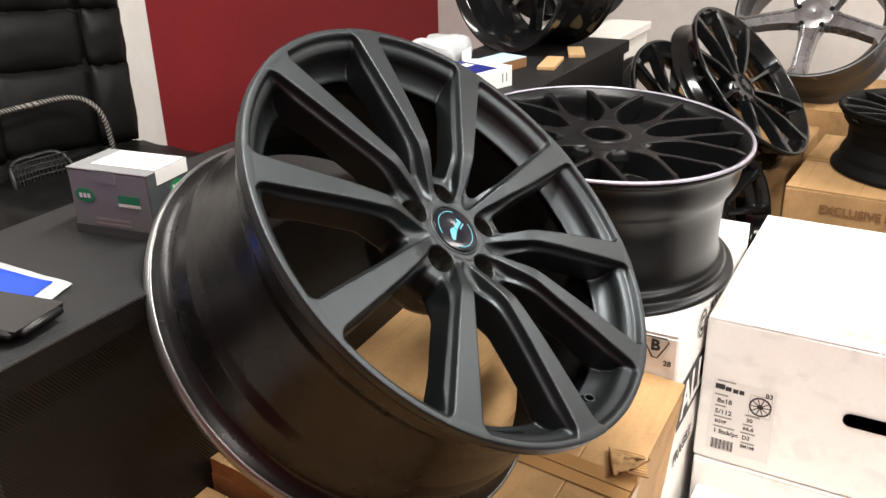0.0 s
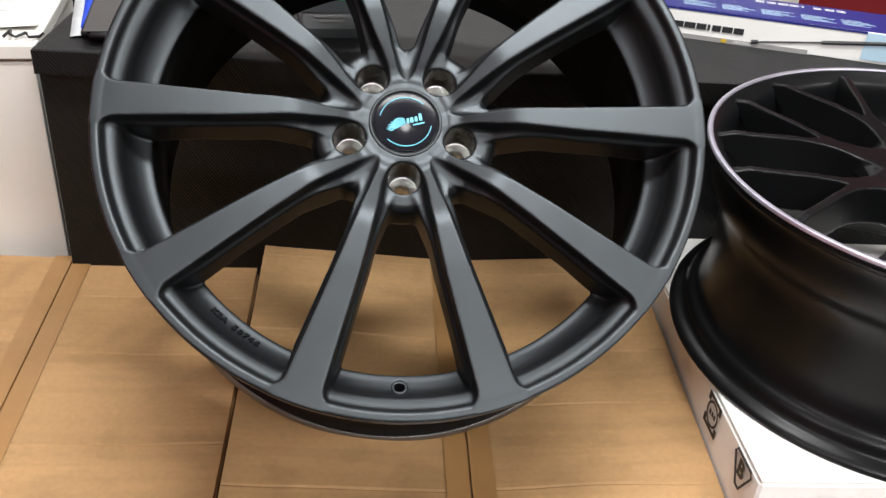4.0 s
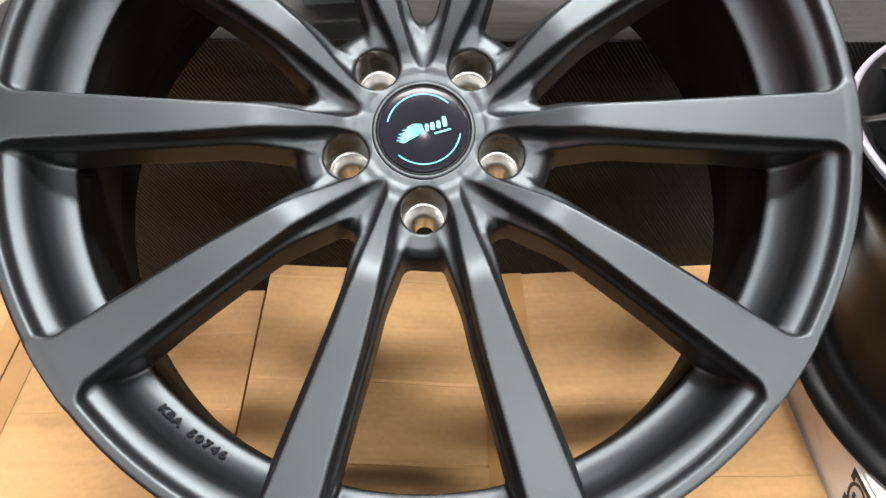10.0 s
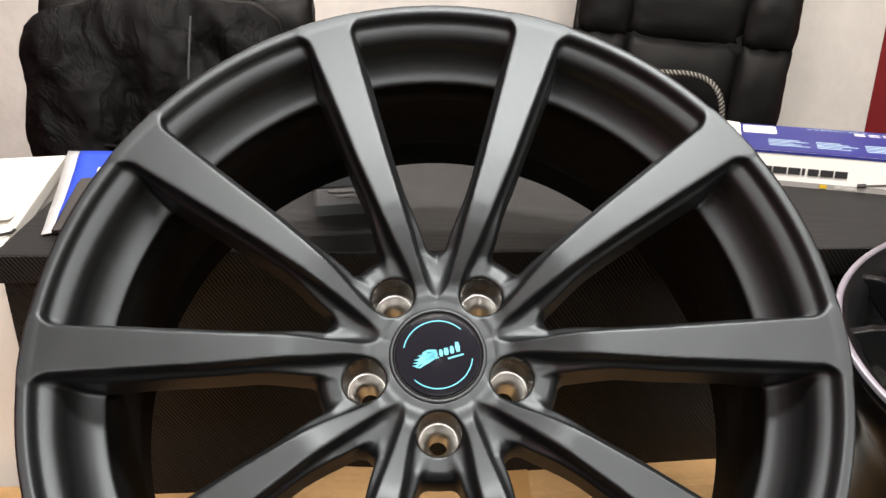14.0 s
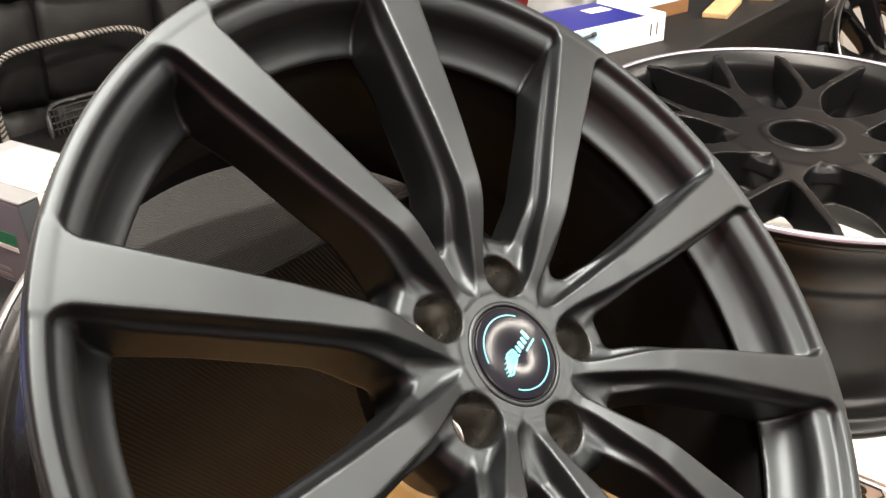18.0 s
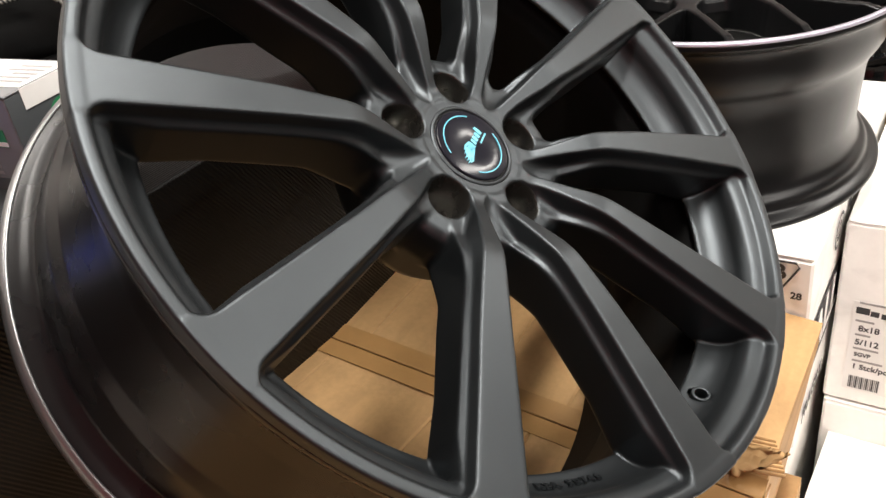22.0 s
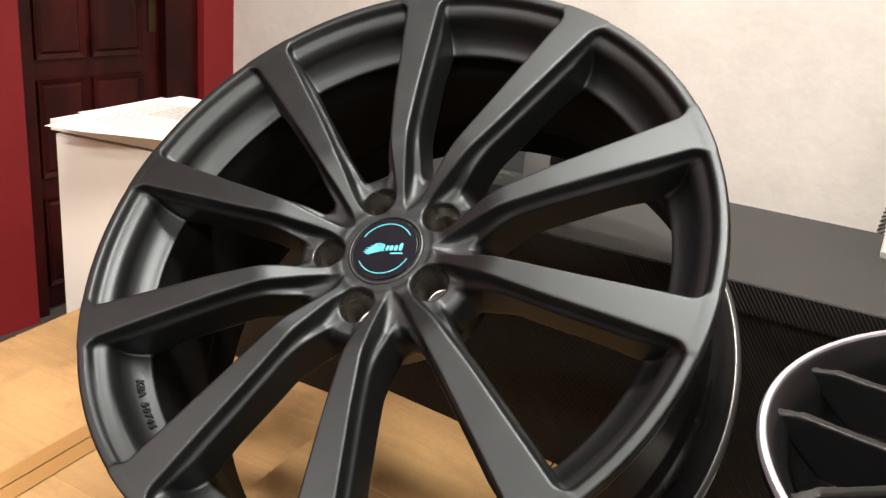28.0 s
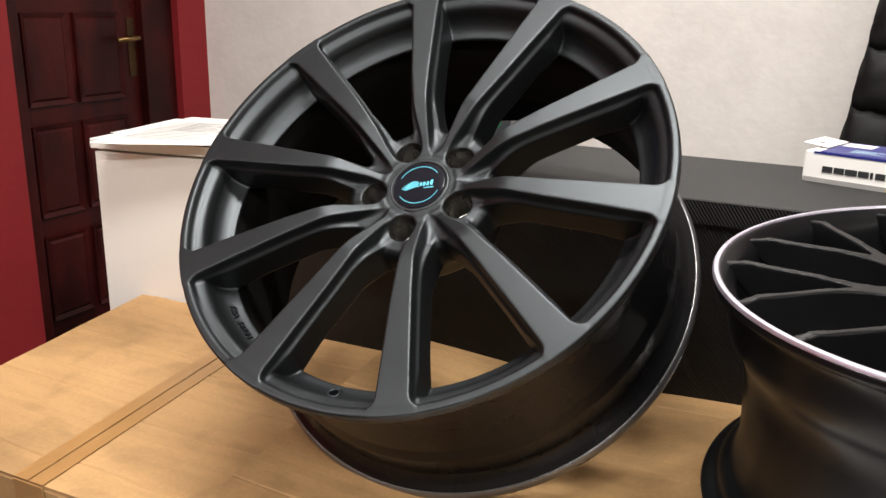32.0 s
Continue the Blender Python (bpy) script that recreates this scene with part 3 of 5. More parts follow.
def main_wheel_field(h):
    lo = np.array([-0.288, -0.008, -0.288], np.float32)
    n = np.ceil((np.array([0.288, 0.114, 0.288]) - lo) / h).astype(int) + 1
    x, d, z = (lo[k] + h * np.arange(n[k], dtype=np.float32) for k in range(3))
    X, Z = x[:, None, None], z[None, None, :]
    shape = tuple(n)
    Dp = np.broadcast_to(d[None, :, None], shape)
    r2 = np.sqrt(X * X + Z * Z)
    th = np.degrees(np.arctan2(Z, X))
    fold = np.abs((th + 90 + 36) % 72 - 36)
    r = np.broadcast_to(r2, shape)
    rim = lathe_field(rounded([(0.2812, 0.001), (0.2800, -0.0018), (0.2735, -0.0018), (0.2712, 0.0006), (0.2692, 0.0066), (0.2640, 0.0090), (0.2592, 0.0125),
                               (0.2568, 0.0187), (0.2556, 0.0257), (0.2510, 0.0335), (0.2440, 0.0396), (0.2360, 0.0432), (0.2363, 0.0470), (0.2440, 0.0500), (0.2590, 0.0460),
                               (0.2640, 0.0340), (0.2660, 0.0200), (0.2720, 0.0150), (0.2812, 0.0120)], 0.006, 6), r, Dp)
    centre = soft(r2, (0.05, 0.06, 0.072, 0.085, 0.11, 0.15, 0.28), (23.0, 22.4, 20.8, 19.6, 18.6, 18.0, 18.0))
    s = np.abs(r2 * np.sin(np.radians(fold - centre)))
    half = soft(r2, (0.04, 0.06, 0.075, 0.090, 0.147, 0.215, 0.25, 0.29), (0.0042, 0.0045, 0.0054, 0.0072, 0.0108, 0.0144, 0.0164, 0.0184), 0.006)
    half = half + (0.0055 * np.clip((r2 - 0.2585) / 0.0125, 0, 1) ** 2.5).astype(np.float32)
    top = soft(r2, (0.03, 0.044, 0.050, 0.058, 0.085, 0.100, 0.110, 0.150, 0.20, 0.26, 0.29), (0.0300, 0.0285, 0.0265, 0.0220, 0.0098, 0.0034, 0.0012, -0.0004, -0.0012, -0.0018, -0.0018), 0.0040)
    low = soft(r2, (0.03, 0.09, 0.13, 0.20, 0.235, 0.25, 0.28), (0.078, 0.066, 0.050, 0.046, 0.050, 0.046, 0.010), 0.004)
    below = Dp - top
    out = s - half
    upper = smax(out - 0.16 * np.clip(below, 0, 0.012), -below, 0.0020)
    ledge = np.clip((0.262 - r2) / 0.03, 0, 1)
    near = np.clip((0.132 - r2) / 0.052, 0, 1)
    lower = smax(out - 0.0010 - 0.0040 * ledge - 0.0045 * near * near * (3 - 2 * near) - 0.03 * np.clip(below - 0.016, 0, 0.05), 0.0135 + 0.0040 * near * near - below, 0.0030)
    spoke = smax(smin(upper, lower, 0.0060), Dp - low, 0.006)
    spoke = smax(spoke, r - 0.2806, 0.0016)
    re = r2 * (1 + 0.030 * (1 - np.cos(np.radians(fold * 5))) * np.clip((r2 - 0.05) / 0.02, 0, 1))
    hub = lathe_field(rounded([(0.0325, 0.0262), (0.0440, 0.0262), (0.0500, 0.0288), (0.0600, 0.0306), (0.0720, 0.0310), (0.0815, 0.0315), (0.0868, 0.0370), (0.0890, 0.0480), (0.0900, 0.0600),
                               (0.0800, 0.0960), (0.0700, 0.1110), (0.0325, 0.1110)], 0.003, 4), np.broadcast_to(re, shape), Dp)
    ld = np.sqrt((r2 * np.sin(np.radians(fold))) ** 2 + (r2 * np.cos(np.radians(fold)) - LUG_R) ** 2)
    f = smin(smin(hub, spoke, 0.0075), rim, 0.0030)
    f = smax(f, 0.0256 - 0.6 * np.maximum(r - 0.0405, 0) - Dp, 0.0025)
    bore = ld - BORE_R + 0.030 * np.clip(Dp - 0.03, -0.02, 0.06)
    f = smax(f, -bore, 0.0024)
    f = smax(f, -(np.sqrt(X * X + (Z + 0.248) ** 2 + 0 * Dp) - 0.0062), 0.0012)
    f = smax(smax(f, r - 0.2812, 0.0012), -0.0020 - Dp, 0.0010)
    return f.astype(np.float32), lo


def main_wheel():
    w = thing("alloy_wheel", pose(0, 0, 0.852, A_TILT, 0, 0), "large satin anthracite ten-spoke alloy wheel leaning back against the desk", "wheel")
    h = 0.00152
    f, lo = main_wheel_field(h)
    pos, quads, nor = surface(f, lo, h)
    mid = pos[quads].mean(1)
    rr, th = np.hypot(mid[:, 0], mid[:, 2]), np.degrees(np.arctan2(mid[:, 2], mid[:, 0]))
    piece = 2 + np.round((th - 90) / 36).astype(int) % 10
    piece[rr > 0.262] = 0
    piece[rr < 0.075] = 1
    for k in range(5):
        a = radians(-90 + 72 * k)
        away = np.hypot(mid[:, 0] - LUG_R * math.cos(a), mid[:, 2] - LUG_R * math.sin(a))
        piece[(away < BORE_R + 0.0006) & (mid[:, 1] < 0.105)] = 12 + k
    cast = cut_pieces(pos, quads, nor, piece, ["rim_face", "hub"] + ["spoke"] * 10 + ["bolt_bore"] * 5, [WHEEL_PAINT] * 12 + [BORE] * 5, w)
    bores = cast[12:]
    barrel = rounded([(0.2812, 0.006), (0.2812, 0.013), (0.272, 0.0165), (0.2668, 0.022), (0.2655, 0.045), (0.250, 0.062), (0.246, 0.075), (0.2475, 0.100),
                      (0.256, 0.1520), (0.262, 0.1670), (0.263, 0.2050), (0.266, 0.2090), (0.272, 0.2140), (0.2805, 0.2185), (0.2830, 0.2230), (0.2830, 0.2290), (0.2800, 0.2315),
                      (0.2740, 0.2310), (0.2660, 0.2250), (0.2580, 0.2170), (0.2550, 0.1670), (0.2480, 0.1520), (0.2405, 0.1000), (0.2390, 0.0740), (0.2430, 0.0600), (0.2600, 0.0300), (0.2640, 0.015)], 0.0022, 2)
    barrel = [(r, d + REAR * min(1, max(0, (d - 0.08) / 0.06))) for r, d in barrel]
    turn = [i for i, p in enumerate(barrel) if p[1] > 0.2275 + REAR]
    cut = turn[len(turn) // 2]
    part("barrel", lathe(barrel[:cut + 1], 160, closed=False), BARREL_PAINT, w, "satin black rim barrel", True)
    # The inner half is coloured darker for the shade inside the barrel.
    part("barrel_inside", lathe(barrel[cut:], 160, closed=False), SHADE_BLACK, w, "inside of the barrel, its enclosed shade painted in as matt black", True)
    # Bead of the black barrel, with its bright glint put into the colour.
    part("rear_lip", lathe([(r, d + REAR) for r, d in rounded([(0.2800, 0.2165), (0.2836, 0.2190), (0.2852, 0.2235), (0.2850, 0.2290), (0.2820, 0.2325), (0.2790, 0.2318), (0.2790, 0.2200)], 0.0022, 4)], 160), LIP_GLINT, w, "", True)
    cap = part("centre_cap", lathe(rounded([(0.0001, 0.0248), (0.020, 0.0249), (0.0294, 0.0252), (0.0301, 0.0260), (0.0301, 0.036), (0.0001, 0.036)], 0.0006, 2), 96), CAP_BLACK, w, "glossy black centre cap with cyan emblem", True)
    part("cap_ring", lathe(rounded([(0.0301, 0.0285), (0.0302, 0.0268), (0.0306, 0.0264), (0.0310, 0.0268), (0.0310, 0.036), (0.0301, 0.036)], 0.0004, 2), 96), CAP_RING, cap, "", True)
    part("cap_seat", lathe(rounded([(0.0311, 0.0330), (0.0312, 0.0266), (0.0322, 0.0253), (0.0336, 0.0254), (0.0348, 0.0262), (0.0340, 0.036), (0.0311, 0.037)], 0.0007, 3), 128), WHEEL_PAINT, w, "", True)
    for a0, a1 in ((48, 168), (228, 352)):
        part("emblem_arc", lathe([(0.0242, 0.0244), (0.0249, 0.0244), (0.0249, 0.0262), (0.0242, 0.0262)], 48, a0, a1), CYAN, cap)
    em = pose(0, 0.0245, 0, 0, -16, 0)

    def stroke(name, pts, wide):
        """A flat stroke of print on the cap along a line of points."""
        bm = bmesh.new()
        pts = [Vector((p[0], 0, p[1])) for p in pts]
        rows = []
        for i, p in enumerate(pts):
            d = (pts[min(i + 1, len(pts) - 1)] - pts[max(i - 1, 0)]).normalized()
            sd = Vector((-d.z, 0, d.x)) * (wide[i] if isinstance(wide, tuple) else wide) / 2
            rows.append([bm.verts.new(em @ (p + q)) for q in (sd, -sd, -sd + Vector((0, 0.0008, 0)), sd + Vector((0, 0.0008, 0)))])
        for p, q in zip(rows, rows[1:]):
            for k in range(4):
                bm.faces.new((p[k], p[(k + 1) % 4], q[(k + 1) % 4], q[k]))
        bm.faces.new(rows[0])
        bm.faces.new(rows[-1][::-1])
        bmesh.ops.recalc_face_normals(bm, faces=bm.faces[:])
        part(name, bm, CYAN, cap)

    for z0, x0, lift in ((-0.0046, -0.0178, 0.0016), (-0.0030, -0.0196, 0.0010), (-0.0012, -0.0184, 0.0004), (0.0008, -0.0172, -0.0002), (0.0028, -0.0140, -0.0008)):
        stroke("emblem_flame", [(x0, z0), (x0 + 0.003, z0 - 0.0008), (x0 + 0.006, z0 + 0.0004), (-0.0075, z0 + lift), (-0.0035, z0 * 0.6 + 0.0004)], (0.0002, 0.0013, 0.0016, 0.0021, 0.0009))
    for cx, h2, wide in ((-0.0022, 0.0062, 0.0038), (0.0024, 0.0050, 0.0026), (0.0062, 0.0050, 0.0034), (0.0104, 0.0050, 0.0030), (0.0148, 0.0070, 0.0032)):
        stroke("emblem_bar", [(cx - 0.0004, -0.0022), (cx, -0.0022 + h2 / 2), (cx + 0.0004, -0.0022 + h2)], (wide * 0.8, wide, wide * 0.7))
    stroke("emblem_bar", [(0.0060, -0.0050), (0.0175, -0.0050)], 0.0012)
    for z0, wide in ((0.0034, 0.0016), (0.0010, 0.0020), (-0.0016, 0.0018)):
        stroke("emblem_flame", [(-0.0105, z0 + 0.0004), (-0.0062, z0 + 0.0010), (-0.0022, z0), (0.0000, z0 - 0.0010)], (wide * 0.4, wide, wide * 1.15, wide * 0.3))
    for k in range(5):
        a = radians(-90 + 72 * k)
        c = Vector((LUG_R * math.cos(a), 0, LUG_R * math.sin(a)))
        b = bores[k]
        bm = lathe(rounded([(0.0070, 0.104), (0.0072, 0.0780), (0.0088, 0.0735), (0.0116, 0.0690), (0.0134, 0.0665), (0.0150, 0.0665), (0.0150, 0.102), (0.0075, 0.110)], 0.0008, 2), 40)
        bm.transform(Matrix.Translation(c))
        part("bolt_seat", bm, STEEL, b, "bright machined steel seat", True)
    bm = lathe(rounded([(0.0046, -0.0012), (0.0072, -0.0012), (0.0072, 0.012), (0.0046, 0.012)], 0.0008, 2), 32)
    bm.transform(pose(0, 0.0350, -0.2482, -32, 0, 0))
    part("valve_hole", bm, WHEEL_PAINT, w, "", True)
    s = "KBA 50746"
    for k, ch in enumerate(s):
        if ch == " ":
            continue
        a = radians(228 + 11.2 * k / (len(s) - 1))
        r0, d0 = 0.2470, 0.0373
        out = Vector((math.cos(a), 0, math.sin(a)))
        nrm = (-out * 0.78 + Vector((0, -1, 0)) * 0.62).normalized()
        along = Vector((-math.sin(a), 0, math.cos(a)))
        up = nrm.cross(along)
        m = Matrix((along, up, nrm)).transposed().to_4x4()
        m.translation = out * r0 + Vector((0, d0, 0)) + nrm * 0.0013
        text_mesh(ch, 0.0088, WHEEL_PAINT, m, "cast_character", w, 0.0009, bold=0.0004)
    return w


main_wheel()

# ---- other wheels ----


def y_wheel(m, label, paint, barrel_paint, R=0.246, width=0.232, arms=8, lip=None, phase=0.0, group="", hole=0.034):
    """A wheel of forked spokes with an open hub."""
    w = thing("alloy_wheel", m, label, "wheel", group)
    h = 0.0021
    lo = np.array([-R - 0.006, -0.008, -R - 0.006], np.float32)
    n = np.ceil((np.array([R + 0.006, 0.075, R + 0.006]) - lo) / h).astype(int) + 1
    x, d, z = (lo[k] + h * np.arange(n[k], dtype=np.float32) for k in range(3))
    X, Z = x[:, None, None], z[None, None, :]
    sh = tuple(n)
    Dp = np.broadcast_to(d[None, :, None], sh)
    r2 = np.sqrt(X * X + Z * Z)
    per = 360 / arms
    fold = np.abs((np.degrees(np.arctan2(Z, X)) - phase + per / 2) % per - per / 2)
    end, fork = radians(per * 0.295), 0.116
    U, V = r2 * np.cos(np.radians(fold)), r2 * np.sin(np.radians(fold))
    du, dv = R * math.cos(end) - fork, R * math.sin(end) - 0.002
    ln = math.hypot(du, dv)
    along = (U - fork) * du / ln + (V - 0.002) * dv / ln
    arm = np.abs((U - fork) * dv / ln - (V - 0.002) * du / ln) - np.interp(along, (0, 0.03, 0.11, 0.15), (0.0066, 0.0043, 0.0043, 0.0060)).astype(np.float32)
    arm = np.maximum(arm, -along - 0.004)
    stem = np.maximum(V - np.interp(U, (0.05, 0.075, 0.10, 0.130), (0.027, 0.0170, 0.0120, 0.0075)).astype(np.float32), U - 0.126)
    plan = smin(arm, stem, 0.008)
    top = np.interp(r2, (0.03, 0.075, 0.10, 0.15, R - 0.028, R - 0.016, R), (0.016, 0.0135, 0.010, 0.0045, 0.0020, 0.0048, 0.0050)).astype(np.float32)
    below = Dp - top
    deep = np.interp(r2, (0.1, R - 0.045, R - 0.03, R - 0.012, R), (0.042, 0.042, 0.03, 0.008, 0.006)).astype(np.float32)
    spoke = smax(smax(plan - 0.06 * np.clip(below, 0, 0.06), -below, 0.0008), below - deep, 0.004)
    spoke = smax(spoke, r2 - R + 0.006, 0.001)
    hub = lathe_field([(hole, 0.0125), (hole + 0.002, 0.0105), (hole + 0.008, 0.0105), (hole + 0.010, 0.0145), (0.074, 0.0150), (0.080, 0.019), (0.084, 0.03), (0.075, 0.06), (hole, 0.06)], np.broadcast_to(r2, sh), Dp)
    f = smin(spoke, hub, 0.008)
    f = smax(f, hole - r2 + 0 * Dp, 0.002).astype(np.float32)
    pos, quads, nor = surface(f, lo, h)
    mid = pos[quads].mean(1)
    rr, th = np.hypot(mid[:, 0], mid[:, 2]), np.degrees(np.arctan2(mid[:, 2], mid[:, 0]))
    piece = 1 + np.round((th - phase) / per).astype(int) % arms
    piece[rr < 0.078] = 0
    cut_pieces(pos, quads, nor, piece, ["hub"] + ["forked_spoke"] * arms, [paint] * (arms + 1), w)
    bar = rounded([(R, 0.003), (R, 0.010), (R - 0.009, 0.0140), (R - 0.0155, 0.021), (R - 0.0165, 0.050), (R - 0.021, 0.066), (R - 0.031, 0.082), (R - 0.035, 0.100), (R - 0.035, width - 0.055), (R - 0.030, width - 0.034),
                   (R - 0.019, width - 0.026), (R - 0.016, width - 0.016), (R - 0.005, width - 0.011), (R, width - 0.006), (R - 0.003, width), (R - 0.010, width - 0.001), (R - 0.022, width - 0.018), (R - 0.040, width - 0.055),
                   (R - 0.042, 0.115), (R - 0.040, 0.075), (R - 0.026, 0.055), (R - 0.022, 0.016), (R - 0.012, 0.005), (R - 0.006, 0.0)], 0.012, 6)
    part("barrel", lathe(bar, 128), barrel_paint, w, "", True)
    part("machined_lip", lathe(rounded([(R + 0.0004, 0.0022), (R - 0.0012, -0.0012), (R - 0.0054, -0.0012), (R - 0.0064, 0.001), (R - 0.003, 0.004)], 0.0006, 2), 128), lip or paint, w, "", True)
    return w


y_wheel(pose(0.5654, 0.0366, 0.808, 3.4, -2.0, 0) @ pose(0, 0, 0, -90, 0, 0), "satin black forked-spoke alloy wheel lying face up on a white box", BLACK_SATIN, BLACK_SATIN, lip=LIP_STEEL, phase=-75 + 45)


def star_wheel(m, label, paint, face, R=0.235, width=0.21, n=10, twin=False, half=0.009, group="", dish=0.03, trough=0.0):
    """A simpler wheel for the stock standing farther off: swept spokes, hub, barrel."""
    w = thing("alloy_wheel", m, label, "wheel", group)

    def section(hw, th):
        """A spoke cut across: plain, or with two machined ridges along a trough."""
        if trough:
            return ((-hw * 1.25, th), (-hw, 0.003), (-hw * 0.94, 0), (-hw * 0.66, 0), (-hw * 0.52, trough), (hw * 0.52, trough), (hw * 0.66, 0), (hw * 0.94, 0), (hw, 0.003), (hw * 1.25, th))
        return ((-hw * 1.5, th), (-hw, 0.004), (-hw * 0.7, 0), (hw * 0.7, 0), (hw, 0.004), (hw * 1.5, th))

    for k in range(n):
        a = radians(360 * k / n + (8 if twin and k % 2 else 0) - (8 if twin else 0))
        bm = bmesh.new()
        rings = []
        if trough:
            stations = ((0.05, dish, half * 1.3, 0.03), (0.09, dish * 0.6, half * 1.02, 0.034), (0.15, dish * 0.25, half * 0.88, 0.034), (R - 0.035, 0.003, half * 0.92, 0.03), (R - 0.015, 0.001, half * 1.4, 0.022), (R - 0.006, 0.001, half * 2.2, 0.014))
        else:
            stations = ((0.045, dish, half * 0.8, 0.03), (0.09, dish * 0.6, half * 0.75, 0.032), (0.15, dish * 0.25, half, 0.032), (R - 0.02, 0.002, half * 1.5, 0.03), (R - 0.008, 0.001, half * 1.9, 0.02))
        for r, dd, hw, th in stations:
            rings.append([bm.verts.new((r * math.cos(a) - s * math.sin(a), dd + e, r * math.sin(a) + s * math.cos(a))) for s, e in section(hw, th)])
        for p, q in zip(rings, rings[1:]):
            for i in range(len(p)):
                bm.faces.new((p[i], p[(i + 1) % len(p)], q[(i + 1) % len(p)], q[i]))
        bm.faces.new(rings[0][::-1])
        bm.faces.new(rings[-1])
        bmesh.ops.recalc_face_normals(bm, faces=bm.faces[:])
        part("spoke", bm, face, w)
    part("hub", lathe(rounded([(0.0001, dish + 0.002), (0.03, dish), (0.06, dish + 0.004), (0.07, dish + 0.02), (0.065, dish + 0.045), (0.0001, dish + 0.045)], 0.004, 2), 48), face, w, "", True)
    if trough:
        for k in range(5):
            a = radians(36 + 72 * k)
            # No hole is cut: a black stub gives the dark of the cavity.
            part("bolt_hole_shade", rod([(0.054 * math.cos(a), dish - 0.0005, 0.054 * math.sin(a)), (0.054 * math.cos(a), dish + 0.02, 0.054 * math.sin(a))], 0.0085), SHADE_BLACK, w)
    q = min(1.0, width / 0.165)
    bar = rounded([(R, 0.0), (R, 0.010), (R - 0.014, 0.018), (R - 0.018, 0.04 * q), (R - 0.034, 0.062 * q), (R - 0.035, 0.100 * q), (R - 0.020, 0.130 * q), (R - 0.018, width - 0.03 * q), (R - 0.002, width - 0.012 * q), (R, width - 0.003),
                   (R - 0.006, width), (R - 0.024, width - 0.02 * q), (R - 0.028, 0.13 * q), (R - 0.042, 0.100 * q), (R - 0.042, 0.06 * q), (R - 0.026, 0.038 * q), (R - 0.02, 0.014), (R - 0.008, -0.001)], 0.002, 2)
    part("barrel", lathe(bar, 96), paint, w, "", True)
    return w


def white_box(m, w, d, h, label):
    c = thing("white_box", m, label, "box", "white wheel boxes")
    part("body", dented(slab(-w / 2, -d / 2, 0, w / 2, d / 2, h - 0.004, 0.003, 1), 0.0012, 6, 3), WHITE_BOARD, c)
    for s in (-1, 1):
        y0, y1 = sorted((s * 0.001, s * (d / 2 - 0.0005)))
        part("flap", dented(slab(-w / 2 + 0.0005, y0, h - 0.0035, w / 2 - 0.0005, y1, h, 0.001, 1), 0.0006, 7, 3), WHITE_BOARD, c)
    return c


# box under the second wheel
bxc = 0.603
white_box(pose(bxc + 0.006, 0.085, FZ), 0.505, 0.5, 0.283 - FZ, "white cardboard wheel box at the bottom of a stack")
boxb = white_box(pose(bxc, 0.078, 0.283), 0.51, 0.5, 0.28, "worn white printed wheel box carrying a black wheel")
# label box and the boxes beneath it
white_box(pose(0.766, -0.446, FZ), 0.52, 0.53, 0.243 - FZ, "white cardboard wheel box at the bottom of a stack")
boxw = white_box(pose(0.764, -0.439, 0.245), 0.51, 0.52, 0.280, "white cardboard wheel box with a product label and a hand hole")

white_box(pose(0.247, -0.448, FZ, 0, 0, -1), 0.51, 0.52, 0.185 - FZ, "low white cardboard wheel box on the floor before the cartons")


# printing on the label box: left face looks to -x
px = -0.2555
lab = plate(0.103, 0.143, pose(px - 0.001, 0.187, 0.095, 0, 0, -90), PAPER, "product_label", boxw, 0.0005, "white product label with black print")


def on_label(u, v):
    """u to the right, v up, from the label's middle."""
    return pose(px - 0.0017, 0.187 - u, 0.095 + v, 90, 0, -90)


for body, u, v, size in (("8x18", -0.030, 0.030, 0.0125), ("5/112", -0.030, 0.008, 0.0125), ("SGVP", -0.033, -0.012, 0.0085), ("1 Stck/pc", -0.022, -0.032, 0.0115), ("30", 0.014, 0.004, 0.0105),
                         ("66,6", 0.014, -0.013, 0.0105), ("D3", 0.012, -0.032, 0.0105), ("EM108", 0.016, -0.050, 0.0085), ("B3", 0.040, 0.060, 0.0115)):
    text_mesh(body, size, INK, on_label(u, v), "label_print", lab, 0.0002, bold=0.0003)
for u, v, w, h in ((-0.036, 0.042, 0.022, 0.003), (-0.036, 0.020, 0.018, 0.003), (-0.030, -0.002, 0.03, 0.003), (-0.026, -0.022, 0.036, 0.003), (0.018, 0.014, 0.024, 0.003), (0.012, -0.005, 0.016, 0.003),
                   (0.014, -0.022, 0.024, 0.003), (0.016, -0.042, 0.022, 0.003), (-0.030, 0.070, 0.03, 0.003)):
    plate(w, h, pose(px - 0.0017, 0.187 - u, 0.095 + v, 0, 0, -90), GREY_INK, "print_bar", lab, 0.0002)
for k in range(17):
    plate((0.0011, 0.0019, 0.0008)[k % 3], 0.020, pose(px - 0.0017, 0.187 + 0.044 - k * 0.0022, 0.095 - 0.058, 0, 0, -90), INK, "barcode_bar", lab, 0.0002)
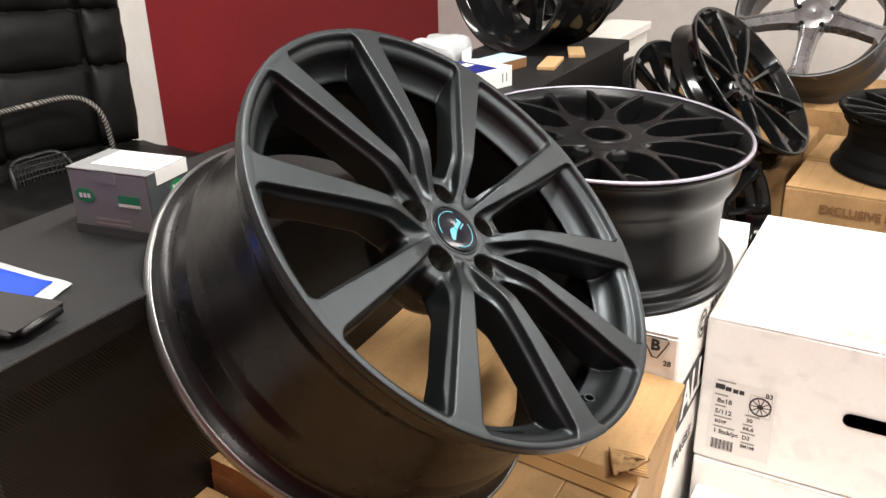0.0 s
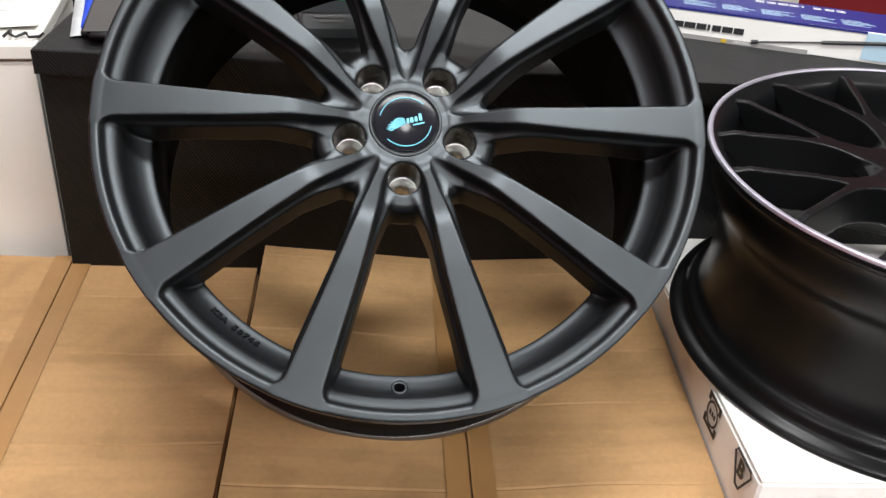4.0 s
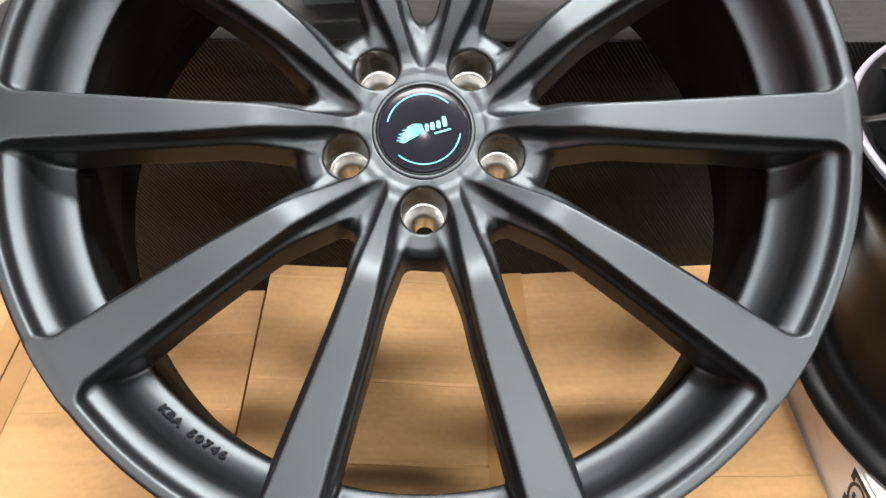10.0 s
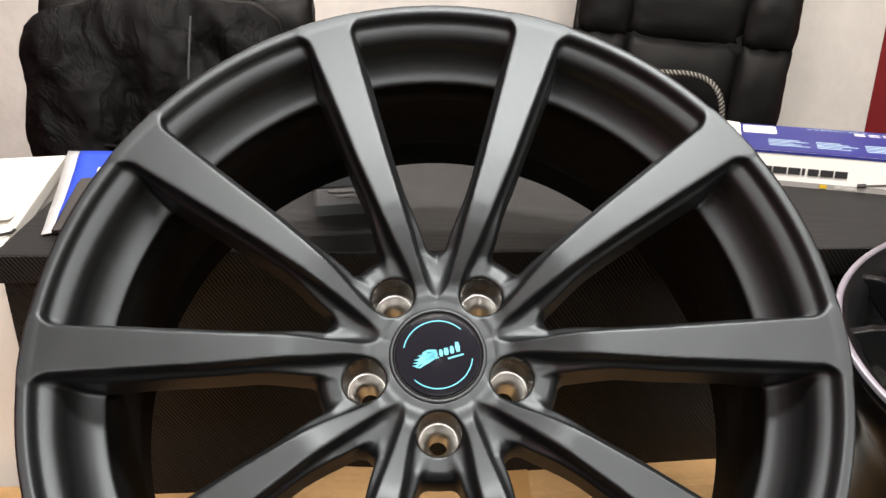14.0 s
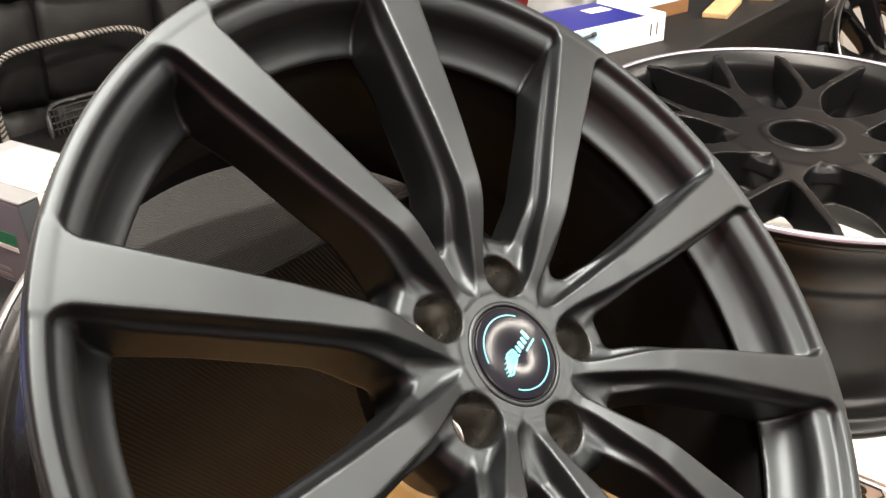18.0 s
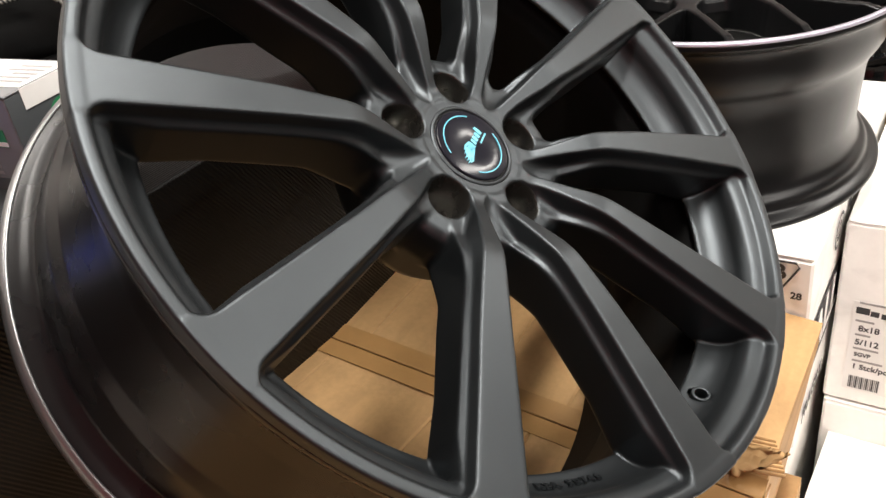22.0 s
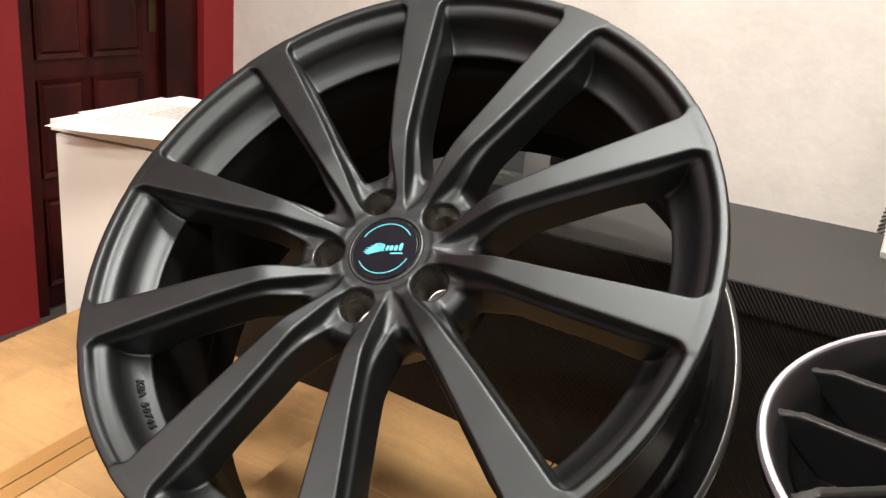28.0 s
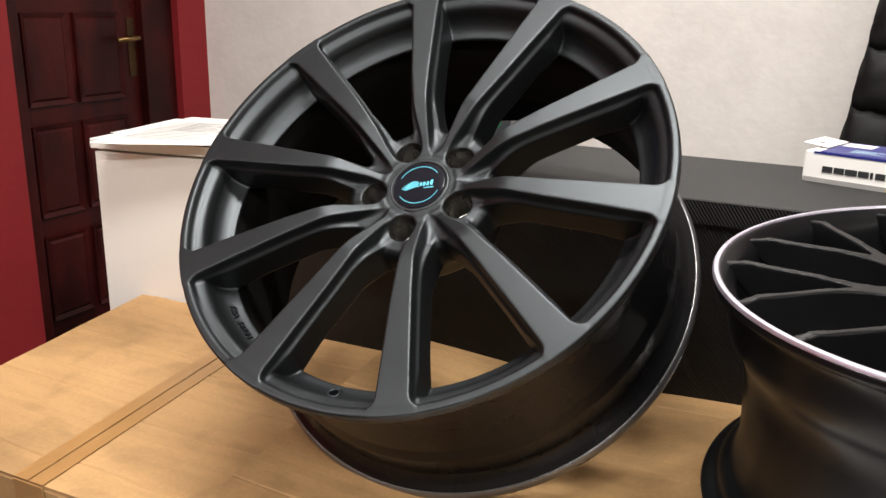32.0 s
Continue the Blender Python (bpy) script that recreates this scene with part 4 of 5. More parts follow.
for k, (u, v, w, h) in enumerate(((-0.040, 0.058, 0.016, 0.010), (-0.026, 0.056, 0.010, 0.008), (-0.014, 0.055, 0.009, 0.008), (-0.004, 0.055, 0.008, 0.008))):
    plate(w, h, pose(px - 0.0017, 0.187 - u, 0.095 + v, 0, 0, -90), INK, "logo_shape", lab, 0.0002)
for r0, r1 in ((0.0, 0.005), (0.0155, 0.0185)):
    bm = lathe([(max(r0, 0.0001), 0), (r1, 0), (r1, 0.0002), (max(r0, 0.0001), 0.0002)], 32)
    bm.transform(pose(px - 0.0019, 0.187 - 0.028, 0.095 + 0.036, 0, 0, -90))
    part("wheel_picture", bm, INK, lab)
for k in range(10):
    bm = slab(0.004, -0.0001, -0.0008, 0.0165, 0.0001, 0.0008)
    bm.transform(pose(px - 0.0019, 0.187 - 0.028, 0.095 + 0.036, 0, 0, -90) @ pose(0, 0, 0, 0, 36 * k, 0))
    part("wheel_picture", bm, INK, lab)
for u0 in (0.0105, 0.0455):
    plate(0.0006, 0.040, pose(px - 0.0017, 0.187 - u0, 0.095 + 0.036, 0, 0, -90), GREY_INK, "print_frame", lab, 0.0002)
for v0 in (0.016, 0.056):
    plate(0.035, 0.0006, pose(px - 0.0017, 0.187 - 0.028, 0.095 + v0, 0, 0, -90), GREY_INK, "print_frame", lab, 0.0002)
# Thin dark plate on the face, painted shade of the hand hole.
ends = [(0.0395 * q + 0.0125 * math.sin(radians(v)) * q, 0.0125 * math.cos(radians(v)) * q) for q in (1, -1) for v in range(0, 181, 15)]
bm = bmesh.new()
bm.faces.new([bm.verts.new((u, 0.0, v)) for u, v in ends])
bmesh.ops.solidify(bm, geom=bm.faces[:], thickness=0.0008)
bm.transform(pose(px - 0.0016, -0.018, 0.149, 0, 0, -90))
part("hand_hole_shade", bm, FABRIC, boxw, "dark patch on the board for the shade in the hand hole")
text_mesh("A", 0.03, ORANGE_INK, pose(-0.190, -0.005, 0.2803, 0, 0, -90), "box_print", boxw, 0.0002)
for k, w in enumerate((0.016, 0.018, 0.018, 0.016)):
    bm = slab(-0.215 - 0.009, 0.046 - 0.023 * k - w / 2, 0.2800, -0.215 + 0.009, 0.046 - 0.023 * k + w / 2, 0.2805)
    part("print_bar", bm, ORANGE_INK, boxw)

# printing on the box under the second wheel: left face and front
bl, by, bz = -0.2565, -0.082, -0.283
m = pose(bl - 0.001, -0.047 + by, 0.538 + bz, 0, 0, -90)
for v in (0.0185, -0.0185):
    plate(0.036, 0.0045, m @ pose(0, 0, v), INK, "print_mark", boxb, 0.0003)
for v in (-1, 1):
    plate(0.006, 0.008, m @ pose(0.015 * v, 0, 0.0135), INK, "print_mark", boxb, 0.0003)
    plate(0.006, 0.008, m @ pose(0.015 * v, 0, -0.0135), INK, "print_mark", boxb, 0.0003)
bm = lathe([(0.0125, 0), (0.0155, 0), (0.0155, 0.0003), (0.0125, 0.0003)], 36)
bm.transform(m @ pose(0, -0.0006, 0))
part("print_ring", bm, INK, boxb)
for u in (-0.006, 0.0, 0.006):
    plate(0.0042, 0.006, m @ pose(u, 0, 0), INK, "print_bar", boxb, 0.0003)
tri = [(-0.017, 0.018), (0.017, 0.018), (0.0205, 0.0125), (0.004, -0.0175), (-0.004, -0.0175), (-0.0205, 0.0125)]
m = pose(bl - 0.001, -0.133 + by, 0.538 + bz, 0, 0, -90)
part("print_triangle", rod([m @ Vector((u, 0, v)) for u, v in tri], 0.0012, 6, True), INK, boxb)
text_mesh("B", 0.026, INK, m @ pose(0, -0.0008, 0.004, 90, 0, 0), "box_print", boxb, 0.0002, bold=0.001)
text_mesh("28", 0.012, INK, m @ pose(0.020, -0.0008, -0.024, 90, 0, 0), "box_print", boxb, 0.0002, bold=0.0004)
fy = -0.2512
for r0, r1, a0, a1 in ((0.0205, 0.0245, 0, 360), (0.0085, 0.0135, 50, 310)):
    bm = lathe([(r0, 0), (r1, 0), (r1, 0.0003), (r0, 0.0003)], 36, a0, a1)
    bm.transform(pose(-0.107, fy - 0.0006, 0.516 + bz))
    part("print_ring", bm, INK, boxb)
plate(0.44, 0.085, pose(-0.005, fy - 0.0002, 0.129), INK, "print_panel", boxb, 0.0004, "black printed panel")
text_mesh("ALL", 0.085, WHITE_BOARD, pose(-0.135, fy - 0.0010, 0.127, 90, 0, 0), "box_print", boxb, 0.0003, bold=0.002)
text_mesh("FRAGILE", 0.030, INK, pose(-0.17, fy - 0.0008, 0.028, 90, 0, 0), "box_print", boxb, 0.0002, bold=0.0006)
for k in range(6):
    plate(0.016, 0.014, pose(-0.045 + 0.026 * k, fy - 0.0006, 0.240), INK, "print_bar", boxb, 0.0003)
bm = slab(-0.004, -0.06, 0.281, 0.0, 0.05, 0.2835)
bm.transform(Matrix.Translation((-0.12, -0.16, 0)) @ Matrix.Rotation(radians(35), 4, "Z"))
part("worn_edge", bm, CARTON, boxb, "scuffed brown edge of board")


# torn flap at the front corner of the upper carton
tear = thing("torn_cardboard", pose(0.128, -0.168, 0.4795, 5, 0, 24), "torn brown cardboard flap curling up over bare corrugation", "cardboard")
for k in range(9):
    part("corrugation", rod([(-0.026 + 0.0055 * k, -0.026, 0.0016), (-0.022 + 0.0058 * k, 0.0, 0.0019), (-0.010 + 0.0045 * k, 0.018 + 0.002 * (k % 3), 0.0016)], 0.0019, 6), CARTON, tear)
bm = bmesh.new()
bmesh.ops.create_grid(bm, x_segments=10, y_segments=10, size=0.5)
for v in bm.verts:
    u, w = v.co.x + 0.5, v.co.y + 0.5
    edge = 0.008 * noise.noise(Vector((u * 7, w * 7, 2)))
    v.co = Vector((-0.030 + 0.060 * u * (1 - 0.75 * w) + edge, 0.022 - 0.046 * w * (1 - 0.3 * u), 0.004 + 0.020 * w * w + 0.010 * (1 - u) * w + 0.003 * noise.noise(Vector((u * 4, w * 4, 0)))))
bmesh.ops.solidify(bm, geom=bm.faces[:], thickness=0.0016)
part("curled_flap", bm, CARTON, tear, "", True)

# ---- on the desk ----
lpr = thing("parts_box", pose(-0.0954, 0.4416, DESK_Z, 0, 0, 8) @ Matrix.Diagonal((1.05, 1.08, 1, 1)), "grey cardboard brake-pad box with green badges and white label", "box")
part("body", dented(slab(-0.038, -0.0575, 0, 0.038, 0.0575, 0.0855, 0.0015, 1), 0.0006, 20, 2), GREY_BOX, lpr)
part("lid", slab(-0.0384, -0.0579, 0.0857, 0.0384, 0.0579, 0.088, 0.0008, 1), GREY_BOX, lpr)
part("base_band", slab(-0.0388, -0.0583, 0.0, 0.0388, 0.0583, 0.012), GREY_BOX_DARK, lpr)
plate(0.0764, 0.052, pose(0, -0.0577, 0.0590), GREY_BOX_DARK, "front_panel", lpr, 0.0003, "dark slate printed panel")
plate(0.026, 0.017, pose(-0.0385, 0.0, 0.080, 0, 0, -90), GREY_BOX, "tuck_flap", lpr, 0.0012)
for m, w in ((pose(-0.0385, 0.036, 0.052, 0, 0, -90), 0.028), (pose(0.012, -0.0582, 0.058), 0.026)):
    bm = lathe([(0.0001, 0), (0.012, 0), (0.012, 0.0004), (0.0001, 0.0004)], 28)
    bm.transform(m @ Matrix.Diagonal((w / 0.024, 1, 0.8, 1)))
    badge = part("badge", bm, GREEN, lpr, "green oval badge")
    for k in range(3):
        bm = slab(-0.008 + k * 0.006, -0.0003, -0.003, -0.004 + k * 0.006, 0, 0.003)
        bm.transform(m @ pose(0, -0.0002, 0))
        part("badge_bar", bm, PAPER, badge)
plate(0.03, 0.016, pose(-0.0385, -0.028, 0.050, 0, 0, -90), GREEN, "picture_patch", lpr, 0.0004, "dark green picture patch")
plate(0.031, 0.004, pose(-0.0388, -0.028, 0.045, 0, 0, -90), PAPER, "picture_patch", lpr, 0.0004)
part("top_label", slab(-0.020, -0.056, 0.0882, 0.034, 0.036, 0.0886), PAPER, lpr, "white label with print")
plate(0.058, 0.018, pose(0.006, -0.0583, 0.0790), PAPER, "top_label", lpr, 0.0004)
for z0, w0 in ((0.028, 0.044), (0.022, 0.030)):
    plate(w0, 0.0026, pose(-0.002, -0.0578, z0), GREY_INK, "print_bar", lpr, 0.0003)
for k in range(5):
    part("print_bar", slab(-0.012 + 0.008 * k, -0.050, 0.0887, -0.008 + 0.008 * k, -0.01 - 0.006 * (k % 3), 0.0889), GREY_INK, lpr)
for z0 in (0.023, 0.017):
    plate(0.05, 0.003, pose(-0.0386, 0.0, z0, 0, 0, -90), GREY_INK, "print_bar", lpr, 0.0003)

SB = pose(0.356, 0.482, DESK_Z, 0, 0, -17.5)
stab = thing("spring_box", SB, "long white and blue gas-spring box lying on the desk", "box")
part("body", dented(slab(0, 0, 0, 0.492, 0.112, 0.042, 0.001, 1), 0.0005, 15, 3), PAPER, stab)
part("blue_top", slab(0.019, 0.002, 0.0422, 0.452, 0.1125, 0.0428), BLUE, stab, "dark blue printed top")
part("blue_edge", slab(0.012, -0.0009, 0.0395, 0.300, 0, 0.0424), BLUE, stab, "dark blue band along the upper edge")
part("grey_band", slab(0.001, -0.0008, 0.0, 0.230, 0, 0.0065), GREY_INK, stab)
part("pale_panel", slab(0.300, -0.0010, 0.004, 0.365, 0, 0.0415), PALE_BLUE, stab, "pale blue picture panel")
bm = slab(-0.018, 0.034, 0.0, 0.018, 0.109, 0.0008, 0.0003, 1)
bm.transform(pose(0.018, 0, 0.0436) @ pose(0, 0, 0, 0, 6, 0) @ pose(-0.018, 0, 0))
flap = part("end_flap", bm, PAPER, stab, "white tuck flap sticking out at the end")
# Flat dark disc on the flap instead of an opening, its shade as colour.
bm = lathe([(0.0001, 0), (0.005, 0), (0.005, 0.0003), (0.0001, 0.0003)], 20)
bm.transform(pose(-0.002, 0.060, 0.0467, 0, 6, 0) @ pose(0, 0, 0, -90, 0, 0))
part("thumb_hole_shade", bm, GREY_BOX_DARK, flap, "dark disc for the shade in a round thumb hole", True)
part("end_tab", slab(-0.0012, 0.002, 0.004, -0.0002, 0.042, 0.038, 0.0004), PAPER, stab)
for k, w in enumerate((0.0125, 0.0125, 0.0140, 0.0125, 0.0032, 0.0110, 0.0130, 0.0125)):
    x = 0.026 + (0, 0.0155, 0.0305, 0.0475, 0.0630, 0.0695, 0.0835, 0.0995)[k]
    part("wordmark_bar", slab(x, -0.0014, 0.0155, x + w * 1.1, -0.0004, 0.0235), INK, stab)
    x = 0.155 + 0.0165 * k
    part("wordmark_bar", slab(x, 0.090, 0.0429, x + w, 0.0925, 0.0432), PAPER, stab)
    part("wordmark_bar", slab(x, 0.0965, 0.0429, x + w, 0.099, 0.0432), PAPER, stab)
for row in range(5):
    for k in range(5):
        part("print_bar", slab(0.05 + 0.055 * k, 0.022 + 0.006 * row, 0.0429, 0.05 + 0.055 * k + 0.046 - 0.009 * ((k + row) % 3), 0.0238 + 0.006 * row, 0.0431), PALE_BLUE, stab)
for k in range(9):
    part("print_bar", slab(0.10 + 0.008 * k, 0.1045, 0.0429, 0.106 + 0.008 * k, 0.106, 0.0431), PALE_BLUE, stab)
part("white_patch", slab(0.022, 0.072, 0.0429, 0.062, 0.104, 0.0432), PAPER, stab)
part("white_patch", slab(0.400, 0.060, 0.0429, 0.440, 0.085, 0.0432), PAPER, stab)
part("yellow_mark", slab(0.111, -0.0014, 0.0012, 0.119, -0.0004, 0.0058), YELLOW, stab)
text_mesh("ORIGINAL", 0.0056, PAPER, pose(0.140, -0.0012, 0.0034, 90, 0, 0), "box_print", stab, 0.0002)
part("strut_picture", rod([(0.158, -0.0012, 0.0085), (0.245, -0.0012, 0.0200)], 0.0010, 6), INK, stab)
part("strut_picture", rod([(0.152, -0.0012, 0.0078), (0.161, -0.0012, 0.0089)], 0.0026, 8), INK, stab)
part("strut_picture", rod([(0.245, -0.0012, 0.0200), (0.350, -0.0012, 0.0325)], 0.0026, 6), INK, stab)
part("strut_picture", rod([(0.347, -0.0012, 0.0322), (0.354, -0.0012, 0.0331)], 0.0034, 8), INK, stab)
part("slot_print", slab(0.462, -0.0012, 0.012, 0.4632, -0.0002, 0.030), INK, stab)
part("slot_print", slab(0.474, -0.0012, 0.012, 0.4752, -0.0002, 0.030), INK, stab)


def pouch_sheet(u0, u1, w0, w1, lift):
    bm = bmesh.new()
    bmesh.ops.create_grid(bm, x_segments=16, y_segments=16, size=0.5)
    for v in bm.verts:
        u, w = u0 + (u1 - u0) * (v.co.x + 0.5), w0 + (w1 - w0) * (v.co.y + 0.5)
        y = 0.322 + 0.044 * u + (0.268 - 0.045 * u) * w
        rise = 0.012 * max(0, w - 0.5) * (1.0 - u) + 0.0016 * noise.noise(Vector((u * 6, w * 6, 0))) + 0.0016
        v.co = Vector((-0.404 + 0.145 * u - 0.070 * w * (1 - u), y, DESK_Z + 0.0012 + lift + rise))
    bmesh.ops.solidify(bm, geom=bm.faces[:], thickness=0.0008)
    return bm


pouch = tagged(part("plastic_pouch", pouch_sheet(0, 1, 0, 1, 0.0005), CLEAR_FILM, smooth=True), "clear plastic pouch with bright blue insert on the desk", "pouch")
part("insert", pouch_sheet(0.075, 0.93, 0.10, 0.985, 0.0024), BRIGHT_BLUE, pouch, "bright blue printed insert", True)
part("insert_label", pouch_sheet(0.22, 0.36, 0.58, 0.74, 0.0040), PAPER, pouch, "small white print patch", True)
ph = thing("smartphone", pose(-0.360, 0.381, DESK_Z + 0.0085, 0, 0, 10), "black smartphone lying on the desk", "phone")
bm = slab(-0.037, -0.084, 0, 0.037, 0.084, 0.0095)
bmesh.ops.bevel(bm, geom=[e for e in bm.edges if abs(e.verts[0].co.z - e.verts[1].co.z) > 0.005], offset=0.010, segments=5, affect="EDGES")
bmesh.ops.bevel(bm, geom=[e for e in bm.edges if abs(e.verts[0].co.z - e.verts[1].co.z) < 0.001], offset=0.002, segments=2, affect="EDGES")
part("shell", bm, PLASTIC, ph, "", True)
part("screen", slab(-0.034, -0.080, 0.0096, 0.034, 0.080, 0.0099), GLOSS_BLACK, ph)

# ---- cabinet with papers ----
cab = thing("cabinet", pose(-0.815, 0.282, 0, 0, 0, 9), "plain white laminate cabinet beside the desk", "cabinet")
part("body", slab(0.004, 0.018, FZ, 0.362, 0.313, 0.762, 0.002), CABINET, cab)
part("door", slab(0.006, 0.002, FZ + 0.01, 0.360, 0.0175, 0.758, 0.002), CABINET, cab)
part("top", slab(0.0, -0.002, 0.763, 0.365, 0.316, 0.781, 0.002), CABINET, cab)
for (cx, cy, rz, z), (lx, ly), n in (((-0.700, 0.470, 10, 0.7818), (0.297, 0.21), 9), ((-0.640, 0.462, 14, 0.7830), (0.297, 0.21), 7), ((-0.701, 0.404, 16, 0.7844), (0.21, 0.297), 14)):
    sheet = bmesh.new()
    bmesh.ops.create_grid(sheet, x_segments=10, y_segments=10, size=0.5)
    for v in sheet.verts:
        u, w = v.co.x, v.co.y
        v.co = Vector((u * lx, w * ly, 0.008 * max(0, -w - 0.38) * max(0, u + 0.2) * 8 + 0.0012 * noise.noise(Vector((u * 3, w * 3, n)))))
    bmesh.ops.solidify(sheet, geom=sheet.faces[:], thickness=0.0004)
    p = thing("paper_sheet", pose(cx, cy, z, 0, 0, rz), "loose white printed sheet of paper on the cabinet", "paper", "papers on the cabinet")
    part("sheet", sheet, PAPER, p)
    for k in range(n):
        y0 = ly / 2 - 0.035 - 0.0155 * k
        part("print_line", slab(-lx * 0.38, y0, 0.0018, lx * (0.36 - 0.10 * (k * 5 % 3)), y0 + 0.0025, 0.0022), GREY_INK, p)

# ---- chairs ----


def cushion(w, d, h, puff, m, cuts=10):
    """A padded slab, fuller in the middle."""
    bm = bmesh.new()
    bmesh.ops.create_cube(bm, size=1)
    bmesh.ops.subdivide_edges(bm, edges=bm.edges[:], cuts=cuts, use_grid_fill=True)
    for v in bm.verts:
        x, y, z = v.co * 2
        k = (1 - abs(x) ** 4) * (1 - abs(z) ** 4)
        rx, rz = 1 - 0.06 * abs(z) ** 6, 1 - 0.05 * abs(x) ** 6
        v.co = Vector((x * rx * w / 2, y * (d / 2 * (0.55 + 0.45 * k) + puff * k), z * rz * h / 2)) + noise.noise_vector(Vector((x, y, z)) * 2.2) * 0.006
    bm.transform(m)
    return bm


def office_chair(m, label, arms=(), up=0.0, lean=0.0):
    tip = pose(0, 0, 0.5) @ pose(0, 0, 0, 0, lean, 0) @ pose(0, 0, -0.5)
    c = thing("office_chair", m, label, "chair", "office chairs behind the desk")
    part("seat", cushion(0.50, 0.50, 0.11, 0, pose(0, -0.22, 0.47 + up)), LEATHER, c, "", True)
    back = part("backrest", cushion(0.49, 0.075, 0.84, 0.010, tip @ pose(0, 0.032, 0.77 + up, -8, 0, 0)), LEATHER, c, "", True)
    for z, h in ((0.455, 0.165), (0.655, 0.21), (0.835, 0.145), (0.985, 0.15), (1.115, 0.105)):
        for x, w in ((-0.186, 0.105), (0.0, 0.262), (0.186, 0.105)):
            part("padding", cushion(w + 0.012, 0.060, h + 0.012, 0.004, tip @ pose(x, 0.016 + (z - 0.86) * 0.14 - 0.012 * abs(x) / 0.186, z + up, -8, 0, 0), 7), LEATHER, back, "stitched leather panel", True)
    for s in arms:
        part("armrest", rod([(s * 0.27, 0.05, 0.55 + up), (s * 0.285, 0.0, 0.68 + up), (s * 0.29, -0.08, 0.715 + up), (s * 0.29, -0.22, 0.71 + up), (s * 0.285, -0.31, 0.66 + up), (s * 0.27, -0.30, 0.5 + up)], 0.02, 10), PLASTIC, c, "", True)
    part("gas_lift", rod([(0, -0.2, 0.1 + FZ), (0, -0.2, 0.42 + up)], 0.03), PLASTIC, c)
    for k in range(5):
        a = radians(72 * k + 20)
        leg = part("leg", rod([(0, -0.2, 0.11 + FZ), (0.16 * math.cos(a), -0.2 + 0.16 * math.sin(a), 0.10 + FZ), (0.30 * math.cos(a), -0.2 + 0.30 * math.sin(a), 0.065 + FZ)], 0.02, 8, taper=(1.3, 1.1, 0.8)), PLASTIC, c)
        part("caster", rod([(0.30 * math.cos(a) - 0.02, -0.2 + 0.30 * math.sin(a), 0.028 + FZ), (0.30 * math.cos(a) + 0.02, -0.2 + 0.30 * math.sin(a), 0.028 + FZ)], 0.028, 14), PLASTIC, leg)
    return c


office_chair(pose(0.600, 1.615, 0, 0, 0, -4) @ Matrix.Diagonal((1.08, 1, 1, 1)), "black padded leather office chair behind the desk", lean=6.0)
office_chair(pose(-0.45, 1.09, 0, 0, 0, 6), "black leather office chair with a jacket hung over it", (), -0.245)

# lumbar supports on the leather chair


def lumbar(m, w, h, r, label, twist):
    c = thing("lumbar_support", m, label, "back support", "mesh back supports")
    dense = []
    for k in range(720):
        a = 2 * math.pi * k / 720
        sx, sz = math.cos(a), math.sin(a)
        e = 0.42
        dense.append(Vector((math.copysign(abs(sx) ** e, sx) * w / 2, -0.03 * abs(sx) ** 3, math.copysign(abs(sz) ** e, sz) * h / 2)))
    run = [0.0]
    for p, q in zip(dense, dense[1:] + dense[:1]):
        run.append(run[-1] + (q - p).length)
    pts = [dense[min(719, next(i for i, d in enumerate(run) if d >= run[-1] * k / 72))] for k in range(72)]
    ring = part("frame", rod(pts, r, 8, True), WIRE if twist else PLASTIC, c, "", True)
    if twist:
        for k in range(144):
            i = k // 2
            p, q = pts[i], pts[(i + 1) % 72]
            t = k * 0.5 - i
            o, d = p.lerp(q, t), (q - p).normalized()
            s = d.cross(Vector((0, 1, 0))).normalized()
            part("cord_turn", rod([o - d * 0.0055 + s * r * 1.02, o - d * 0.003 + s * r * 0.62 + Vector((0, -r * 0.78, 0)), o + Vector((0, -r * 1.02, 0)), o + d * 0.003 - s * r * 0.62 + Vector((0, -r * 0.78, 0)), o + d * 0.0055 - s * r * 1.02], 0.0022, 5), MESH_BLACK, ring)
    n = 15 if not twist else 0
    for k in range(n):
        z = h * (-0.46 + 0.92 * k / max(1, n - 1))
        part("mesh_strand", rod([(-w * 0.47, -0.02, z), (0, -0.008, z), (w * 0.47, -0.02, z)], 0.0018, 5), MESH_BLACK, c)
    for k in range(n):
        x = w * (-0.46 + 0.92 * k / max(1, n - 1))
        part("mesh_strand", rod([(x, -0.02 * abs(x / w * 2) - 0.006, -h * 0.47), (x, -0.02 * abs(x / w * 2) - 0.006, h * 0.47)], 0.0012, 5), MESH_BLACK, c)
    return c


lumbar(pose(0.512, 1.505, 0.515, -6, 0, -4), 0.385, 0.37, 0.007, "wide back support of twisted grey cord hung on the chair", True)
lumbar(pose(0.485, 1.485, 0.478, -6, 0, -6), 0.160, 0.21, 0.006, "small black mesh back support with grey frame on the chair", False)

# jacket over the second chair
bm = bmesh.new()
bmesh.ops.create_cube(bm, size=1)
bmesh.ops.subdivide_edges(bm, edges=bm.edges[:], cuts=44, use_grid_fill=True)
